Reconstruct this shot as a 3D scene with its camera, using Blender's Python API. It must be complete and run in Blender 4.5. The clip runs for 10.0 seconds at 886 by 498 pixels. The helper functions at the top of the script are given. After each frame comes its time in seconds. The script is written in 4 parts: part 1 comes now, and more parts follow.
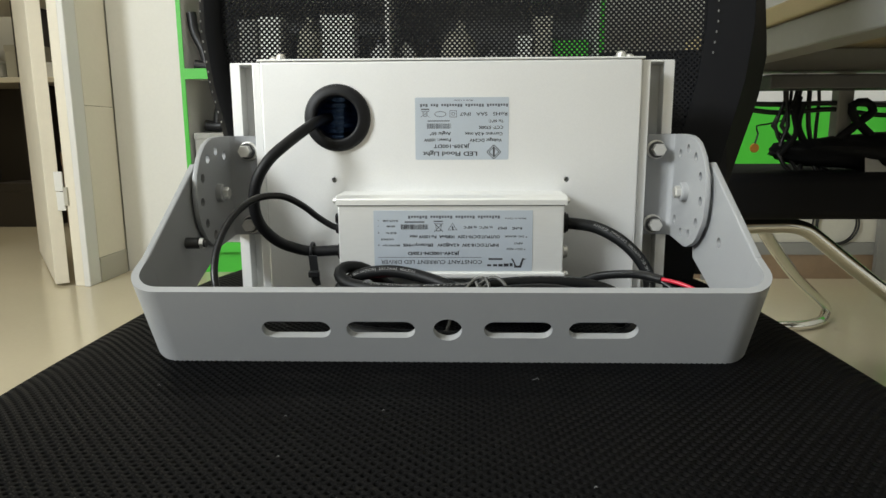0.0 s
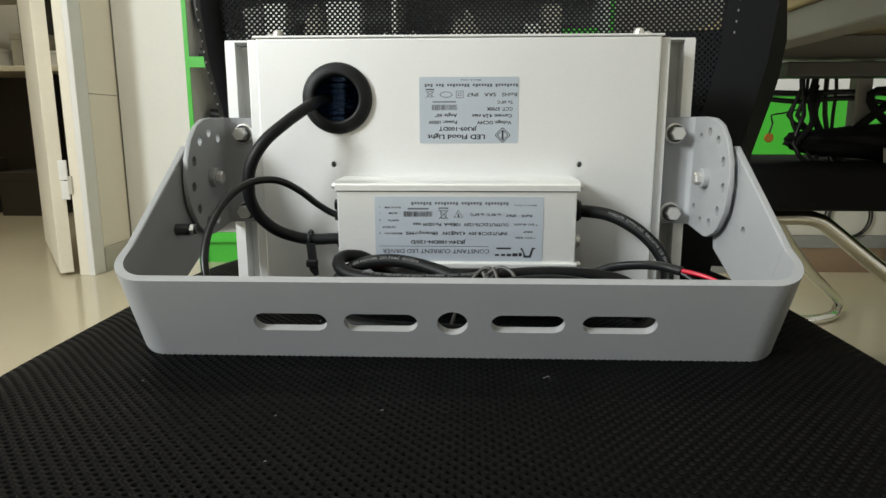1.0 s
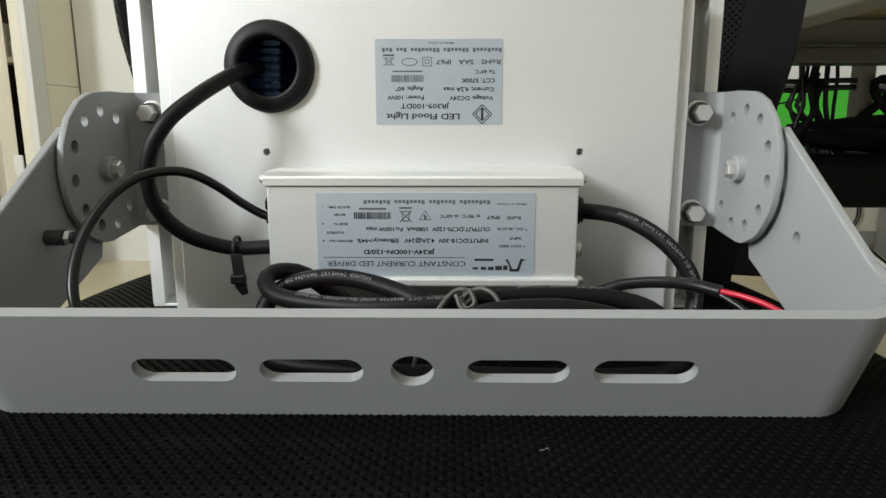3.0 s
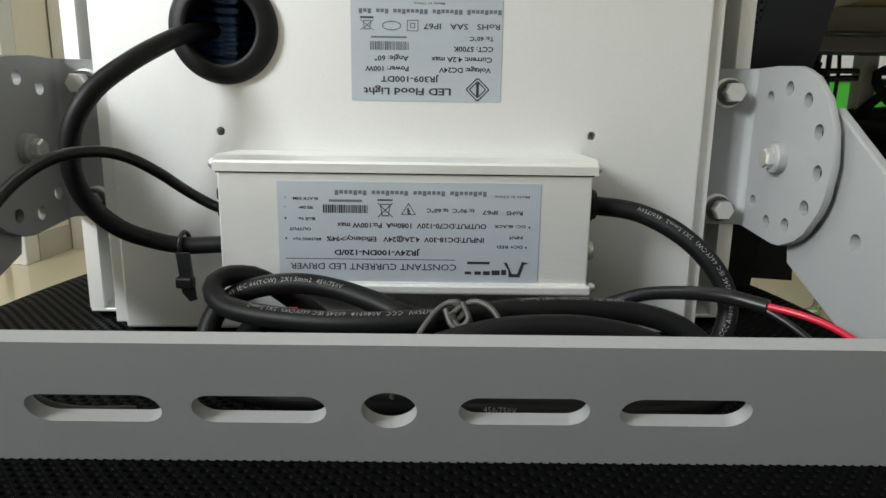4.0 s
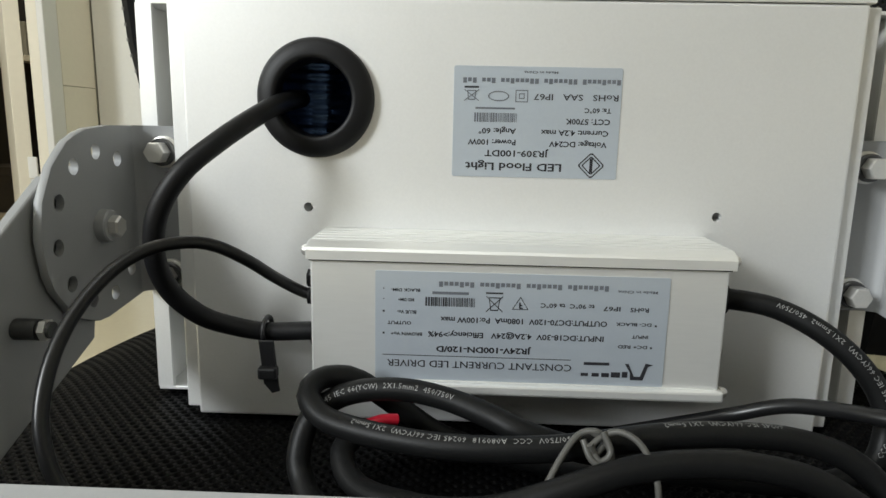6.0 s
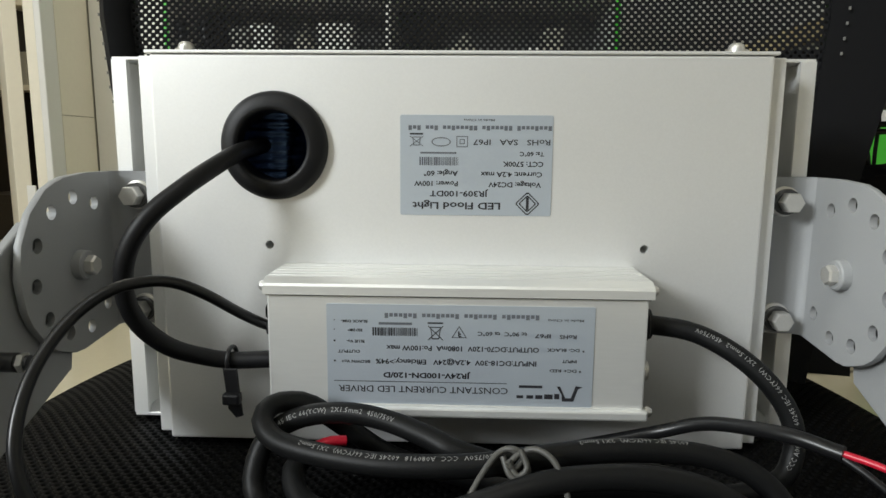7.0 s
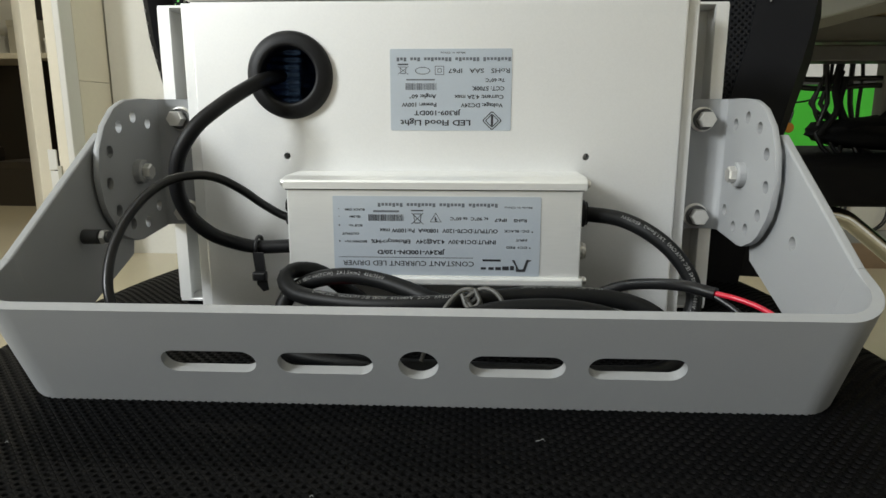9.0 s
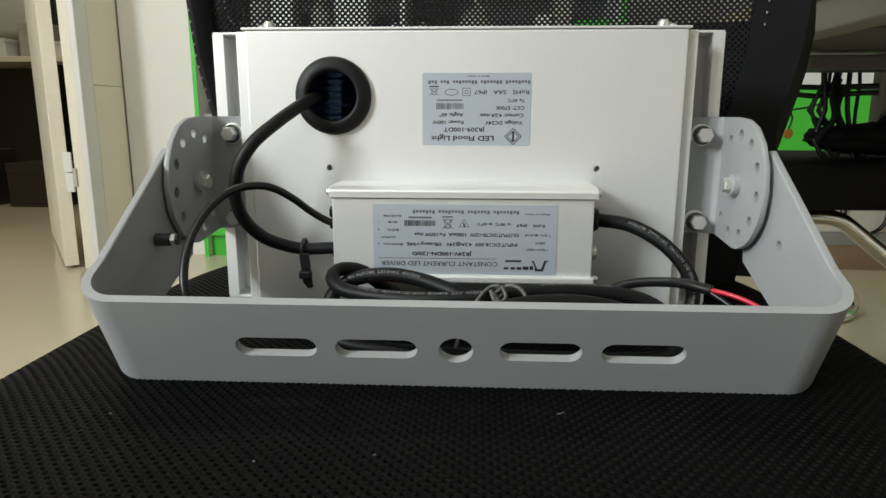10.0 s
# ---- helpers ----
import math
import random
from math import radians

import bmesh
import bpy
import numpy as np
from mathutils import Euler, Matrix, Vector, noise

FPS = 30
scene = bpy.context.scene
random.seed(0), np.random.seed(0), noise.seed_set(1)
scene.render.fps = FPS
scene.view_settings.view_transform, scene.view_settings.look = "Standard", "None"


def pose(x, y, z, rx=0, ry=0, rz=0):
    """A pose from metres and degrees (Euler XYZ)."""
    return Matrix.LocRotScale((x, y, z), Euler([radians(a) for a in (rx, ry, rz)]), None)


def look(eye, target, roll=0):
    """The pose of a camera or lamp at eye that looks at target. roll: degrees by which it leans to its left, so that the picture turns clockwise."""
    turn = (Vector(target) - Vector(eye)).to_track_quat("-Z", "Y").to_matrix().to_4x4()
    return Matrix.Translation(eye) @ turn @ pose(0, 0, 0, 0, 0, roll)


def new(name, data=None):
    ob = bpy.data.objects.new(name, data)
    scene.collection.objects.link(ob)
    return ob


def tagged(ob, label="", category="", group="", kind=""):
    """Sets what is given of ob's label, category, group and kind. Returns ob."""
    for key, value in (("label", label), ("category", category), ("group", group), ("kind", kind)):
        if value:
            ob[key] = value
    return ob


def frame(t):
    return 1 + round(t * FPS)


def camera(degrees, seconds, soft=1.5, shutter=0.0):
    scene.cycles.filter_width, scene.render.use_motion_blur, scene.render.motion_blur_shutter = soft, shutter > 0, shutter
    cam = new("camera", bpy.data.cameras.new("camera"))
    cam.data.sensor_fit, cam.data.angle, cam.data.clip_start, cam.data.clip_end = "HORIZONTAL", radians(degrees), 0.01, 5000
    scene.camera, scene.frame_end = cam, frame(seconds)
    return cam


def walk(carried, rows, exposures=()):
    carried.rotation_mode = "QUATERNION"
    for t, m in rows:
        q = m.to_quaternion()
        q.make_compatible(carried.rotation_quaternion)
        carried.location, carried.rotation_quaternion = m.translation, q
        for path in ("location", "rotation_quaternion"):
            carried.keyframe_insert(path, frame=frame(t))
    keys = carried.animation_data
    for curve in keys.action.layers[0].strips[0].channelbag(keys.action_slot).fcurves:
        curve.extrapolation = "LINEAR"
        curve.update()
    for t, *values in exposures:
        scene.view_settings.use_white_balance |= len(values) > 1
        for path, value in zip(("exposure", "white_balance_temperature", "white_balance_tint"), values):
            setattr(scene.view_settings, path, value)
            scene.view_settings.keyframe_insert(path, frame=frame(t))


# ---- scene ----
cam = camera(68.33, 10.0)
PATH = [
    (0, (0.00924, -0.01935, 0.59100), (-0.0517, 1.9485, 0.2389), -0.30),
    (0.5, (0.00928, -0.01130, 0.58818), (-0.0595, 1.9543, 0.2251), -0.31),
    (1, (0.00928, 0.00417, 0.58478), (-0.0708, 1.9666, 0.2075), -0.09),
    (1.5, (0.00688, 0.02387, 0.58635), (-0.0591, 1.9876, 0.2131), 0.07),
    (2, (0.00574, 0.04652, 0.58434), (-0.0436, 2.0085, 0.1994), 0.44),
    (2.5, (0.01001, 0.06894, 0.57853), (-0.0235, 2.0322, 0.1985), -0.31),
    (3, (0.01496, 0.09799, 0.57450), (-0.0100, 2.0597, 0.1859), -0.03),
    (3.2, (0.01582, 0.10928, 0.57179), (0.0020, 2.0709, 0.1819), 0.16),
    (4.3, (0.01204, 0.16179, 0.56581), (0.0370, 2.1160, 0.1410), 0.93),
    (4.5, (0.01058, 0.16836, 0.56333), (0.0323, 2.1226, 0.1383), 1.09),
    (5, (0.00387, 0.17611, 0.56795), (-0.0130, 2.1314, 0.1477), 1.15),
    (5.5, (-0.01349, 0.17993, 0.57733), (-0.0559, 2.1401, 0.1824), 0.96),
    (5.7, (-0.01902, 0.18194, 0.58349), (-0.0755, 2.1429, 0.1942), 1.36),
    (6.8, (-0.00837, 0.16741, 0.60316), (-0.0792, 2.1405, 0.2840), 0.42),
    (7, (0.00381, 0.16059, 0.60176), (-0.0602, 2.1350, 0.2892), 0.45),
    (7.5, (0.02911, 0.14067, 0.59853), (-0.0391, 2.1091, 0.2512), 0.62),
    (8, (0.03448, 0.12115, 0.59281), (-0.0508, 2.0863, 0.2309), 0.51),
    (8.5, (0.03297, 0.10089, 0.58443), (-0.0597, 2.0602, 0.1938), 0.51),
    (9, (0.02207, 0.08283, 0.58089), (-0.0737, 2.0389, 0.1753), 0.05),
    (9.5, (0.01520, 0.06157, 0.58701), (-0.0835, 2.0206, 0.1964), 0.21),
    (10, (0.01005, 0.04034, 0.58991), (-0.0945, 1.9968, 0.1881), 0.10),
]
walk(cam, [(t, look(eye, target, roll)) for t, eye, target, roll in PATH],
     [(0, 0.05), (2, 0.0), (3, -0.05), (4.5, -0.14), (5.5, -0.1), (7, -0.23), (8, -0.2), (9, -0.12), (10, -0.07)])

# ---- light ----
world = bpy.data.worlds.new("world")
scene.world = world
world.use_nodes = True
world.node_tree.nodes["Background"].inputs[0].default_value = (0.8, 0.85, 0.9, 1)
world.node_tree.nodes["Background"].inputs[1].default_value = 0.02


def area(name, loc, target, sx, sy, watts, colour):
    d = bpy.data.lights.new(name, "AREA")
    d.shape, d.size, d.size_y, d.energy, d.color = "RECTANGLE", sx, sy, watts, colour
    ob = new(name, d)
    ob.matrix_world = look(loc, target)
    return ob


# daylight through the window in the west wall; unseen ceiling fills added for both rooms
area("window_light", (-2.84, -1.90, 2.14), (0.0, 0.2, 0.55), 1.0, 0.9, 172, (0.93, 0.98, 1.0))
area("ceiling_fill", (-0.55, -0.75, 2.72), (-0.55, -0.75, 0), 1.2, 0.3, 9, (0.93, 0.98, 1.0))
area("ceiling_fill", (2.2, 1.9, 2.72), (2.2, 1.9, 0), 1.2, 0.3, 2, (1.0, 0.98, 0.93))
area("ceiling_fill", (-0.65, 1.6, 2.72), (-0.65, 1.6, 0), 1.2, 0.3, 12, (1.0, 0.96, 0.88))
area("ceiling_fill", (-2.7, 3.8, 2.72), (-2.7, 3.8, 0), 1.2, 0.3, 13, (1.0, 0.95, 0.78))


# ---- materials ----
def mat(name, colour, rough=0.5, metal=0.0, grain=0.0, grain_scale=400.0, stain=0.0, stain_scale=12.0, bump=0.0, bump_scale=600.0, coat=0.0, stretch=(1, 1, 1), spec=0.5):
    m = bpy.data.materials.new(name)
    m.use_nodes = True
    nt = m.node_tree
    b = nt.nodes["Principled BSDF"]
    b.inputs["Base Color"].default_value = (*colour, 1)
    b.inputs["Roughness"].default_value = rough
    b.inputs["Metallic"].default_value = metal
    b.inputs["Coat Weight"].default_value = coat
    b.inputs["Specular IOR Level"].default_value = spec
    tc = nt.nodes.new("ShaderNodeTexCoord")
    mp = nt.nodes.new("ShaderNodeMapping")
    mp.inputs["Scale"].default_value = stretch
    nt.links.new(tc.outputs["Object"], mp.inputs["Vector"])

    def tex(scale, detail=4):
        n = nt.nodes.new("ShaderNodeTexNoise")
        n.inputs["Scale"].default_value = scale
        n.inputs["Detail"].default_value = detail
        nt.links.new(mp.outputs[0], n.inputs["Vector"])
        return n.outputs["Fac"]

    col = None
    if grain or stain:
        a, c = tex(grain_scale, 2), tex(stain_scale, 6)
        mix = nt.nodes.new("ShaderNodeMath")
        mix.operation = "MULTIPLY_ADD"
        nt.links.new(a, mix.inputs[0])
        mix.inputs[1].default_value = 2 * grain
        mix.inputs[2].default_value = 1 - grain
        mix2 = nt.nodes.new("ShaderNodeMath")
        mix2.operation = "MULTIPLY_ADD"
        nt.links.new(c, mix2.inputs[0])
        mix2.inputs[1].default_value = 2 * stain
        mix2.inputs[2].default_value = 1 - stain
        mul = nt.nodes.new("ShaderNodeMath")
        mul.operation = "MULTIPLY"
        nt.links.new(mix.outputs[0], mul.inputs[0])
        nt.links.new(mix2.outputs[0], mul.inputs[1])
        vm = nt.nodes.new("ShaderNodeVectorMath")
        vm.operation = "SCALE"
        vm.inputs[0].default_value = colour
        nt.links.new(mul.outputs[0], vm.inputs["Scale"])
        nt.links.new(vm.outputs[0], b.inputs["Base Color"])
        rr = nt.nodes.new("ShaderNodeMath")
        rr.operation = "MULTIPLY_ADD"
        nt.links.new(c, rr.inputs[0])
        rr.inputs[1].default_value = 0.25 * rough
        rr.inputs[2].default_value = 0.875 * rough
        nt.links.new(rr.outputs[0], b.inputs["Roughness"])
    if bump:
        bn = nt.nodes.new("ShaderNodeBump")
        bn.inputs["Strength"].default_value = bump
        bn.inputs["Distance"].default_value = 0.0005
        nt.links.new(tex(bump_scale, 3), bn.inputs["Height"])
        nt.links.new(bn.outputs[0], b.inputs["Normal"])
    return m


M_ALU = mat("anodised_aluminium", (0.84, 0.84, 0.83), 0.46, 0.60, 0.03, 900, 0.03, 9, 0.05, 900)
M_ALU2 = mat("channel_aluminium", (0.68, 0.68, 0.66), 0.40, 0.25, 0.04, 700, 0.04, 14, 0.05, 900, stretch=(1, 1, 0.15))
M_DRIVER = mat("brushed_driver_case", (0.80, 0.80, 0.78), 0.44, 0.60, 0.03, 900, 0.03, 20, 0.06, 700, stretch=(0.1, 1, 1))
M_GREY = mat("grey_powder_coat", (0.312, 0.318, 0.322), 0.50, 0.0, 0.03, 1500, 0.05, 18, 0.07, 1400)
M_STEEL = mat("stainless_steel", (0.70, 0.685, 0.65), 0.34, 0.72, 0.05, 900, 0.08, 120)
M_DARKSTEEL = mat("dark_steel", (0.10, 0.10, 0.10), 0.4, 0.8, 0.05, 900, 0.1, 60)
M_CHROME = mat("chrome", (0.78, 0.77, 0.74), 0.08, 1.0, 0.0, 400, 0.03, 30)
M_RUBBER = mat("black_rubber", (0.0056, 0.0056, 0.0064), 0.5, 0, 0.1, 900, 0.1, 40, 0.1, 900, spec=0.28)
M_CABLE = mat("dark_grey_cable", (0.0060, 0.0062, 0.0064), 0.48, 0, 0.12, 900, 0.18, 60, 0.15, 800, spec=0.2)
M_CABLE2 = mat("glossy_black_cable", (0.008, 0.008, 0.0085), 0.32, 0, 0.1, 900, 0.1, 60, spec=0.35)
M_RED = mat("red_insulation", (0.50, 0.010, 0.030), 0.35, 0, 0.05, 500, 0.05, 40)
M_TWIST = mat("twist_tie_plastic", (0.075, 0.073, 0.066), 0.45, 0, 0.1, 900, 0.15, 80)
M_LABEL = mat("silver_label", (0.57, 0.63, 0.70), 0.38, 0.55, 0.02, 900, 0.03, 25)
M_INK = mat("black_ink", (0.02, 0.02, 0.025), 0.5)
M_INKGREY = mat("faded_ink", (0.12, 0.13, 0.15), 0.5)
M_PRINT = mat("pale_print", (0.24, 0.24, 0.235), 0.6)
M_GAPSHADE = mat("gap_shade_black", (0.01, 0.01, 0.01), 0.7)
M_BLUEGLINT = mat("blue_reflection_gland", (0.055, 0.095, 0.20), 0.20, 1.0)
M_FABRIC = mat("black_mesh_fabric", (0.0070, 0.0071, 0.0080), 0.7, 0, 0.15, 1500, 0.12, 9, spec=0.12)
M_SEAT = mat("black_seat_mesh", (0.0019, 0.0019, 0.0021), 0.5, 0, 0.15, 1500, 0.12, 9, spec=0.09)
M_FOAM = mat("black_foam", (0.006, 0.006, 0.006), 0.9, 0, 0.1, 600, 0.1, 20, spec=0.1)
M_PLASTIC = mat("black_plastic", (0.009, 0.009, 0.0105), 0.40, 0, 0.08, 900, 0.1, 30, 0.15, 500)
M_FLOOR = mat("cream_floor", (0.60, 0.53, 0.385), 0.15, 0, 0.03, 60, 0.07, 1.6)
M_WALL = mat("white_wall", (0.74, 0.73, 0.68), 0.6, 0, 0.03, 80, 0.04, 2.5, 0.1, 120)
M_FILLCUT = mat("fill_cut_grey", (0.24, 0.235, 0.225), 0.6, 0, 0.03, 80, 0.04, 2.5, 0.1, 120)
M_CREAM = mat("cream_panel", (0.78, 0.725, 0.60), 0.45, 0, 0.03, 60, 0.05, 3.0)
M_FRAME = mat("white_frame_paint", (0.72, 0.71, 0.68), 0.4, 0, 0.02, 80, 0.04, 5)
M_SKIRT = mat("grey_skirting", (0.46, 0.44, 0.37), 0.5, 0, 0.03, 80, 0.06, 4)
M_GREEN = mat("bright_green_panel", (0.06, 0.50, 0.035), 0.45, 0, 0.03, 80, 0.05, 4)
M_WOOD = mat("pale_wood", (0.32, 0.26, 0.145), 0.45, 0, 0.12, 40, 0.12, 3, stretch=(1, 8, 8))
M_BEAM = mat("grey_steel_paint", (0.21, 0.207, 0.19), 0.45, 0.0, 0.05, 80, 0.08, 5)
M_WHITE = mat("white_plastic", (0.72, 0.72, 0.70), 0.4, 0, 0.02, 80, 0.04, 6)
M_CARTON = mat("worn_pale_card", (0.36, 0.36, 0.34), 0.6, 0, 0.12, 30, 0.25, 9)
M_DARK = mat("dark_furniture", (0.035, 0.028, 0.022), 0.5, 0, 0.1, 50, 0.1, 5)
M_BROWN = mat("brown_box", (0.22, 0.15, 0.09), 0.6, 0, 0.1, 50, 0.1, 5)
M_ORANGE = mat("orange_tag", (0.55, 0.21, 0.03), 0.5)


# ---- helpers of this scene ----
def thing(name, loc, label, category, group="", kind=""):
    ob = new(name)
    ob.location = loc
    ob.empty_display_size = 0.02
    return tagged(ob, label, category, group, kind)


def part(name, bm, material, parent=None, label="", smooth=None):
    """Links a bmesh, in world metres, as one mesh object under a thing or a part."""
    me = bpy.data.meshes.new(name)
    bmesh.ops.recalc_face_normals(bm, faces=bm.faces)
    bm.to_mesh(me)
    bm.free()
    return part_mesh(name, me, material, parent, label, smooth)


def part_mesh(name, me, material, parent=None, label="", smooth=None):
    me.materials.append(material)
    if smooth is not None:
        me.shade_smooth()
        me.set_sharp_from_angle(angle=radians(smooth))
    ob = new(name, me)
    if parent is not None:
        ob.parent = parent
        ob.matrix_parent_inverse = Matrix() if parent.parent else Matrix.Translation(-parent.location)
    if label:
        ob["label"] = label
    return ob


def box(x0, x1, y0, y1, z0, z1, bevel=0.0, seg=2, bm=None):
    bm = bm or bmesh.new()
    r = bmesh.ops.create_cube(bm, size=1)
    bmesh.ops.transform(bm, verts=r["verts"], matrix=Matrix.Translation(((x0 + x1) / 2, (y0 + y1) / 2, (z0 + z1) / 2)) @ Matrix.Diagonal((x1 - x0, y1 - y0, z1 - z0, 1)))
    if bevel:
        edges = list({e for v in r["verts"] for e in v.link_edges})
        bmesh.ops.bevel(bm, geom=edges, offset=bevel, segments=seg, affect="EDGES", profile=0.5)
    return bm


def prism(outline, axis, a, b, bevel=0.0, seg=2):
    """A solid from an outline of (p, q), drawn out along an axis from a to b. x: (y, z); y: (x, z); z: (x, y)."""
    bm = bmesh.new()

    def v3(p, q, c):
        return {"x": (c, p, q), "y": (p, c, q), "z": (p, q, c)}[axis]

    lo = [bm.verts.new(v3(p, q, a)) for p, q in outline]
    hi = [bm.verts.new(v3(p, q, b)) for p, q in outline]
    n = len(outline)
    caps = [bm.faces.new(lo), bm.faces.new(hi[::-1])]
    for i in range(n):
        bm.faces.new((lo[i], hi[i], hi[(i + 1) % n], lo[(i + 1) % n]))
    if bevel:
        bmesh.ops.bevel(bm, geom=list({e for f in caps for e in f.edges}), offset=bevel, segments=seg, affect="EDGES", profile=0.5)
    return bm


def spin(profile, centre, direction, n=32, closed=False):
    """A turned solid: profile of (radius, height) about an axis through centre along direction."""
    bm = bmesh.new()
    q = Vector((0, 0, 1)).rotation_difference(Vector(direction).normalized()).to_matrix().to_4x4()
    m = Matrix.Translation(centre) @ q
    rings = []
    for r, h in profile:
        if r < 1e-6:
            rings.append([bm.verts.new(m @ Vector((0, 0, h)))])
        else:
            rings.append([bm.verts.new(m @ Vector((r * math.cos(2 * math.pi * i / n), r * math.sin(2 * math.pi * i / n), h))) for i in range(n)])
    pairs = list(zip(rings, rings[1:])) + ([(rings[-1], rings[0])] if closed else [])
    for a, b in pairs:
        for i in range(n):
            j = (i + 1) % n
            if len(a) == 1 and len(b) == 1:
                continue
            if len(a) == 1:
                bm.faces.new((a[0], b[i], b[j]))
            elif len(b) == 1:
                bm.faces.new((a[i], a[j], b[0]))
            else:
                bm.faces.new((a[i], a[j], b[j], b[i]))
    return bm


def smooth_path(points, step=0.003):
    """Catmull-Rom through the points, evenly enough sampled."""
    p = [Vector(q) for q in points]
    p = [2 * p[0] - p[1]] + p + [2 * p[-1] - p[-2]]
    out = []
    for i in range(1, len(p) - 2):
        a, b, c, d = p[i - 1:i + 3]
        n = max(2, int((c - b).length / step))
        for k in range(n):
            t = k / n
            out.append(0.5 * (2 * b + (c - a) * t + (2 * a - 5 * b + 4 * c - d) * t * t + (3 * b - a - 3 * c + d) * t ** 3))
    out.append(p[-2])
    return out


def tube(points, radius, n=14, step=0.003, wobble=0.0, bm=None, path=None):
    path = path or smooth_path(points, step)
    bm = bm or bmesh.new()
    rings, up = [], Vector((0.13, 0.21, 0.97))
    for i, c in enumerate(path):
        tan = (path[min(i + 1, len(path) - 1)] - path[max(i - 1, 0)]).normalized()
        up = (up - tan * up.dot(tan)).normalized()
        side = tan.cross(up)
        r = radius * (1 + wobble * noise.noise(c * 60))
        rings.append([bm.verts.new(c + r * (math.cos(2 * math.pi * k / n) * up + math.sin(2 * math.pi * k / n) * side)) for k in range(n)])
    for a, b in zip(rings, rings[1:]):
        for k in range(n):
            bm.faces.new((a[k], a[(k + 1) % n], b[(k + 1) % n], b[k]))
    bm.faces.new(rings[0][::-1])
    bm.faces.new(rings[-1])
    return bm


def cut(bm, tool):
    """bm without tool; both are used up."""
    obs = []
    for b in (bm, tool):
        me = bpy.data.meshes.new("tmp")
        bmesh.ops.recalc_face_normals(b, faces=b.faces)
        b.to_mesh(me)
        b.free()
        obs.append(new("tmp", me))
    mod = obs[0].modifiers.new("cut", "BOOLEAN")
    mod.operation, mod.object, mod.solver = "DIFFERENCE", obs[1], "EXACT"
    me = bpy.data.meshes.new_from_object(obs[0].evaluated_get(bpy.context.evaluated_depsgraph_get()))
    out = bmesh.new()
    out.from_mesh(me)
    for o in obs:
        d = o.data
        bpy.data.objects.remove(o)
        bpy.data.meshes.remove(d)
    bpy.data.meshes.remove(me)
    return out


def rounded(x0, x1, z0, z1, r, n=6):
    pts = []
    for cx, cz, a0 in ((x1 - r, z1 - r, 0), (x0 + r, z1 - r, 90), (x0 + r, z0 + r, 180), (x1 - r, z0 + r, 270)):
        for k in range(n + 1):
            a = radians(a0 + 90 * k / n)
            pts.append((cx + r * math.cos(a), cz + r * math.sin(a)))
    return pts


def mesh_fabric(name, surface, us, vs, pitch, hole, depth, inside, material, parent, label):
    """Open-mesh fabric: staggered rows of holes, each in its own cell, laid on surface(u, v)."""
    cu, cv = [], []
    row, v = 0, vs[0]
    rise = pitch * 0.54
    while v < vs[1]:
        u = us[0] + (0.5 * pitch if row % 2 else 0)
        while u < us[1]:
            if inside(u, v):
                cu.append(u)
                cv.append(v)
            u += pitch
        v += rise
        row += 1
    cu, cv = np.array(cu), np.array(cv)
    du = np.array([0.5, 0.25, 0, -0.25, -0.5, -0.25, 0, 0.25]) * pitch
    dv = np.array([0, 0.5, 1, 0.5, 0, -0.5, -1, -0.5]) * rise
    ang = np.radians(45 * np.arange(8))
    u_out, v_out = cu[:, None] + du, cv[:, None] + dv
    u_in, v_in = cu[:, None] + hole * np.cos(ang), cv[:, None] + hole * np.sin(ang)
    outer, inner = surface(u_out, v_out), surface(u_in, v_in)
    e = 1e-4
    n = np.cross(surface(cu + e, cv) - surface(cu, cv), surface(cu, cv + e) - surface(cu, cv))
    n /= np.linalg.norm(n, axis=-1, keepdims=True)
    outer = outer - 0.25 * depth * n[:, None, :]
    deep = inner - depth * n[:, None, :]
    verts = np.concatenate([outer, inner, deep], axis=1).reshape(-1, 3)
    base = 24 * np.arange(len(cu))[:, None, None]
    k, j = np.arange(8), (np.arange(8) + 1) % 8
    quads = np.concatenate([np.stack([k, j, j + 8, k + 8], 1), np.stack([k + 8, j + 8, j + 16, k + 16], 1)])
    faces = (base + quads[None]).reshape(-1, 4)
    me = bpy.data.meshes.new(name)
    me.vertices.add(len(verts))
    me.vertices.foreach_set("co", verts.astype(np.float32).ravel())
    me.loops.add(faces.size)
    me.loops.foreach_set("vertex_index", faces.astype(np.int32).ravel())
    me.polygons.add(len(faces))
    me.polygons.foreach_set("loop_start", np.arange(0, faces.size, 4, dtype=np.int32))
    me.update(calc_edges=True)
    me.validate()
    ob = part_mesh(name, me, material, parent, label)
    ob["kind"] = "stuff"
    return ob


def mirrored(bm):
    bmesh.ops.transform(bm, verts=bm.verts, matrix=Matrix.Diagonal((-1, 1, 1, 1)))
    bmesh.ops.reverse_faces(bm, faces=bm.faces)
    return bm


def sided(bm, s):
    return bm if s > 0 else mirrored(bm)


# ---- the room ----
def plain(name, bm, material, label, category):
    return tagged(part(name, bm, material), label, category, kind="structure")


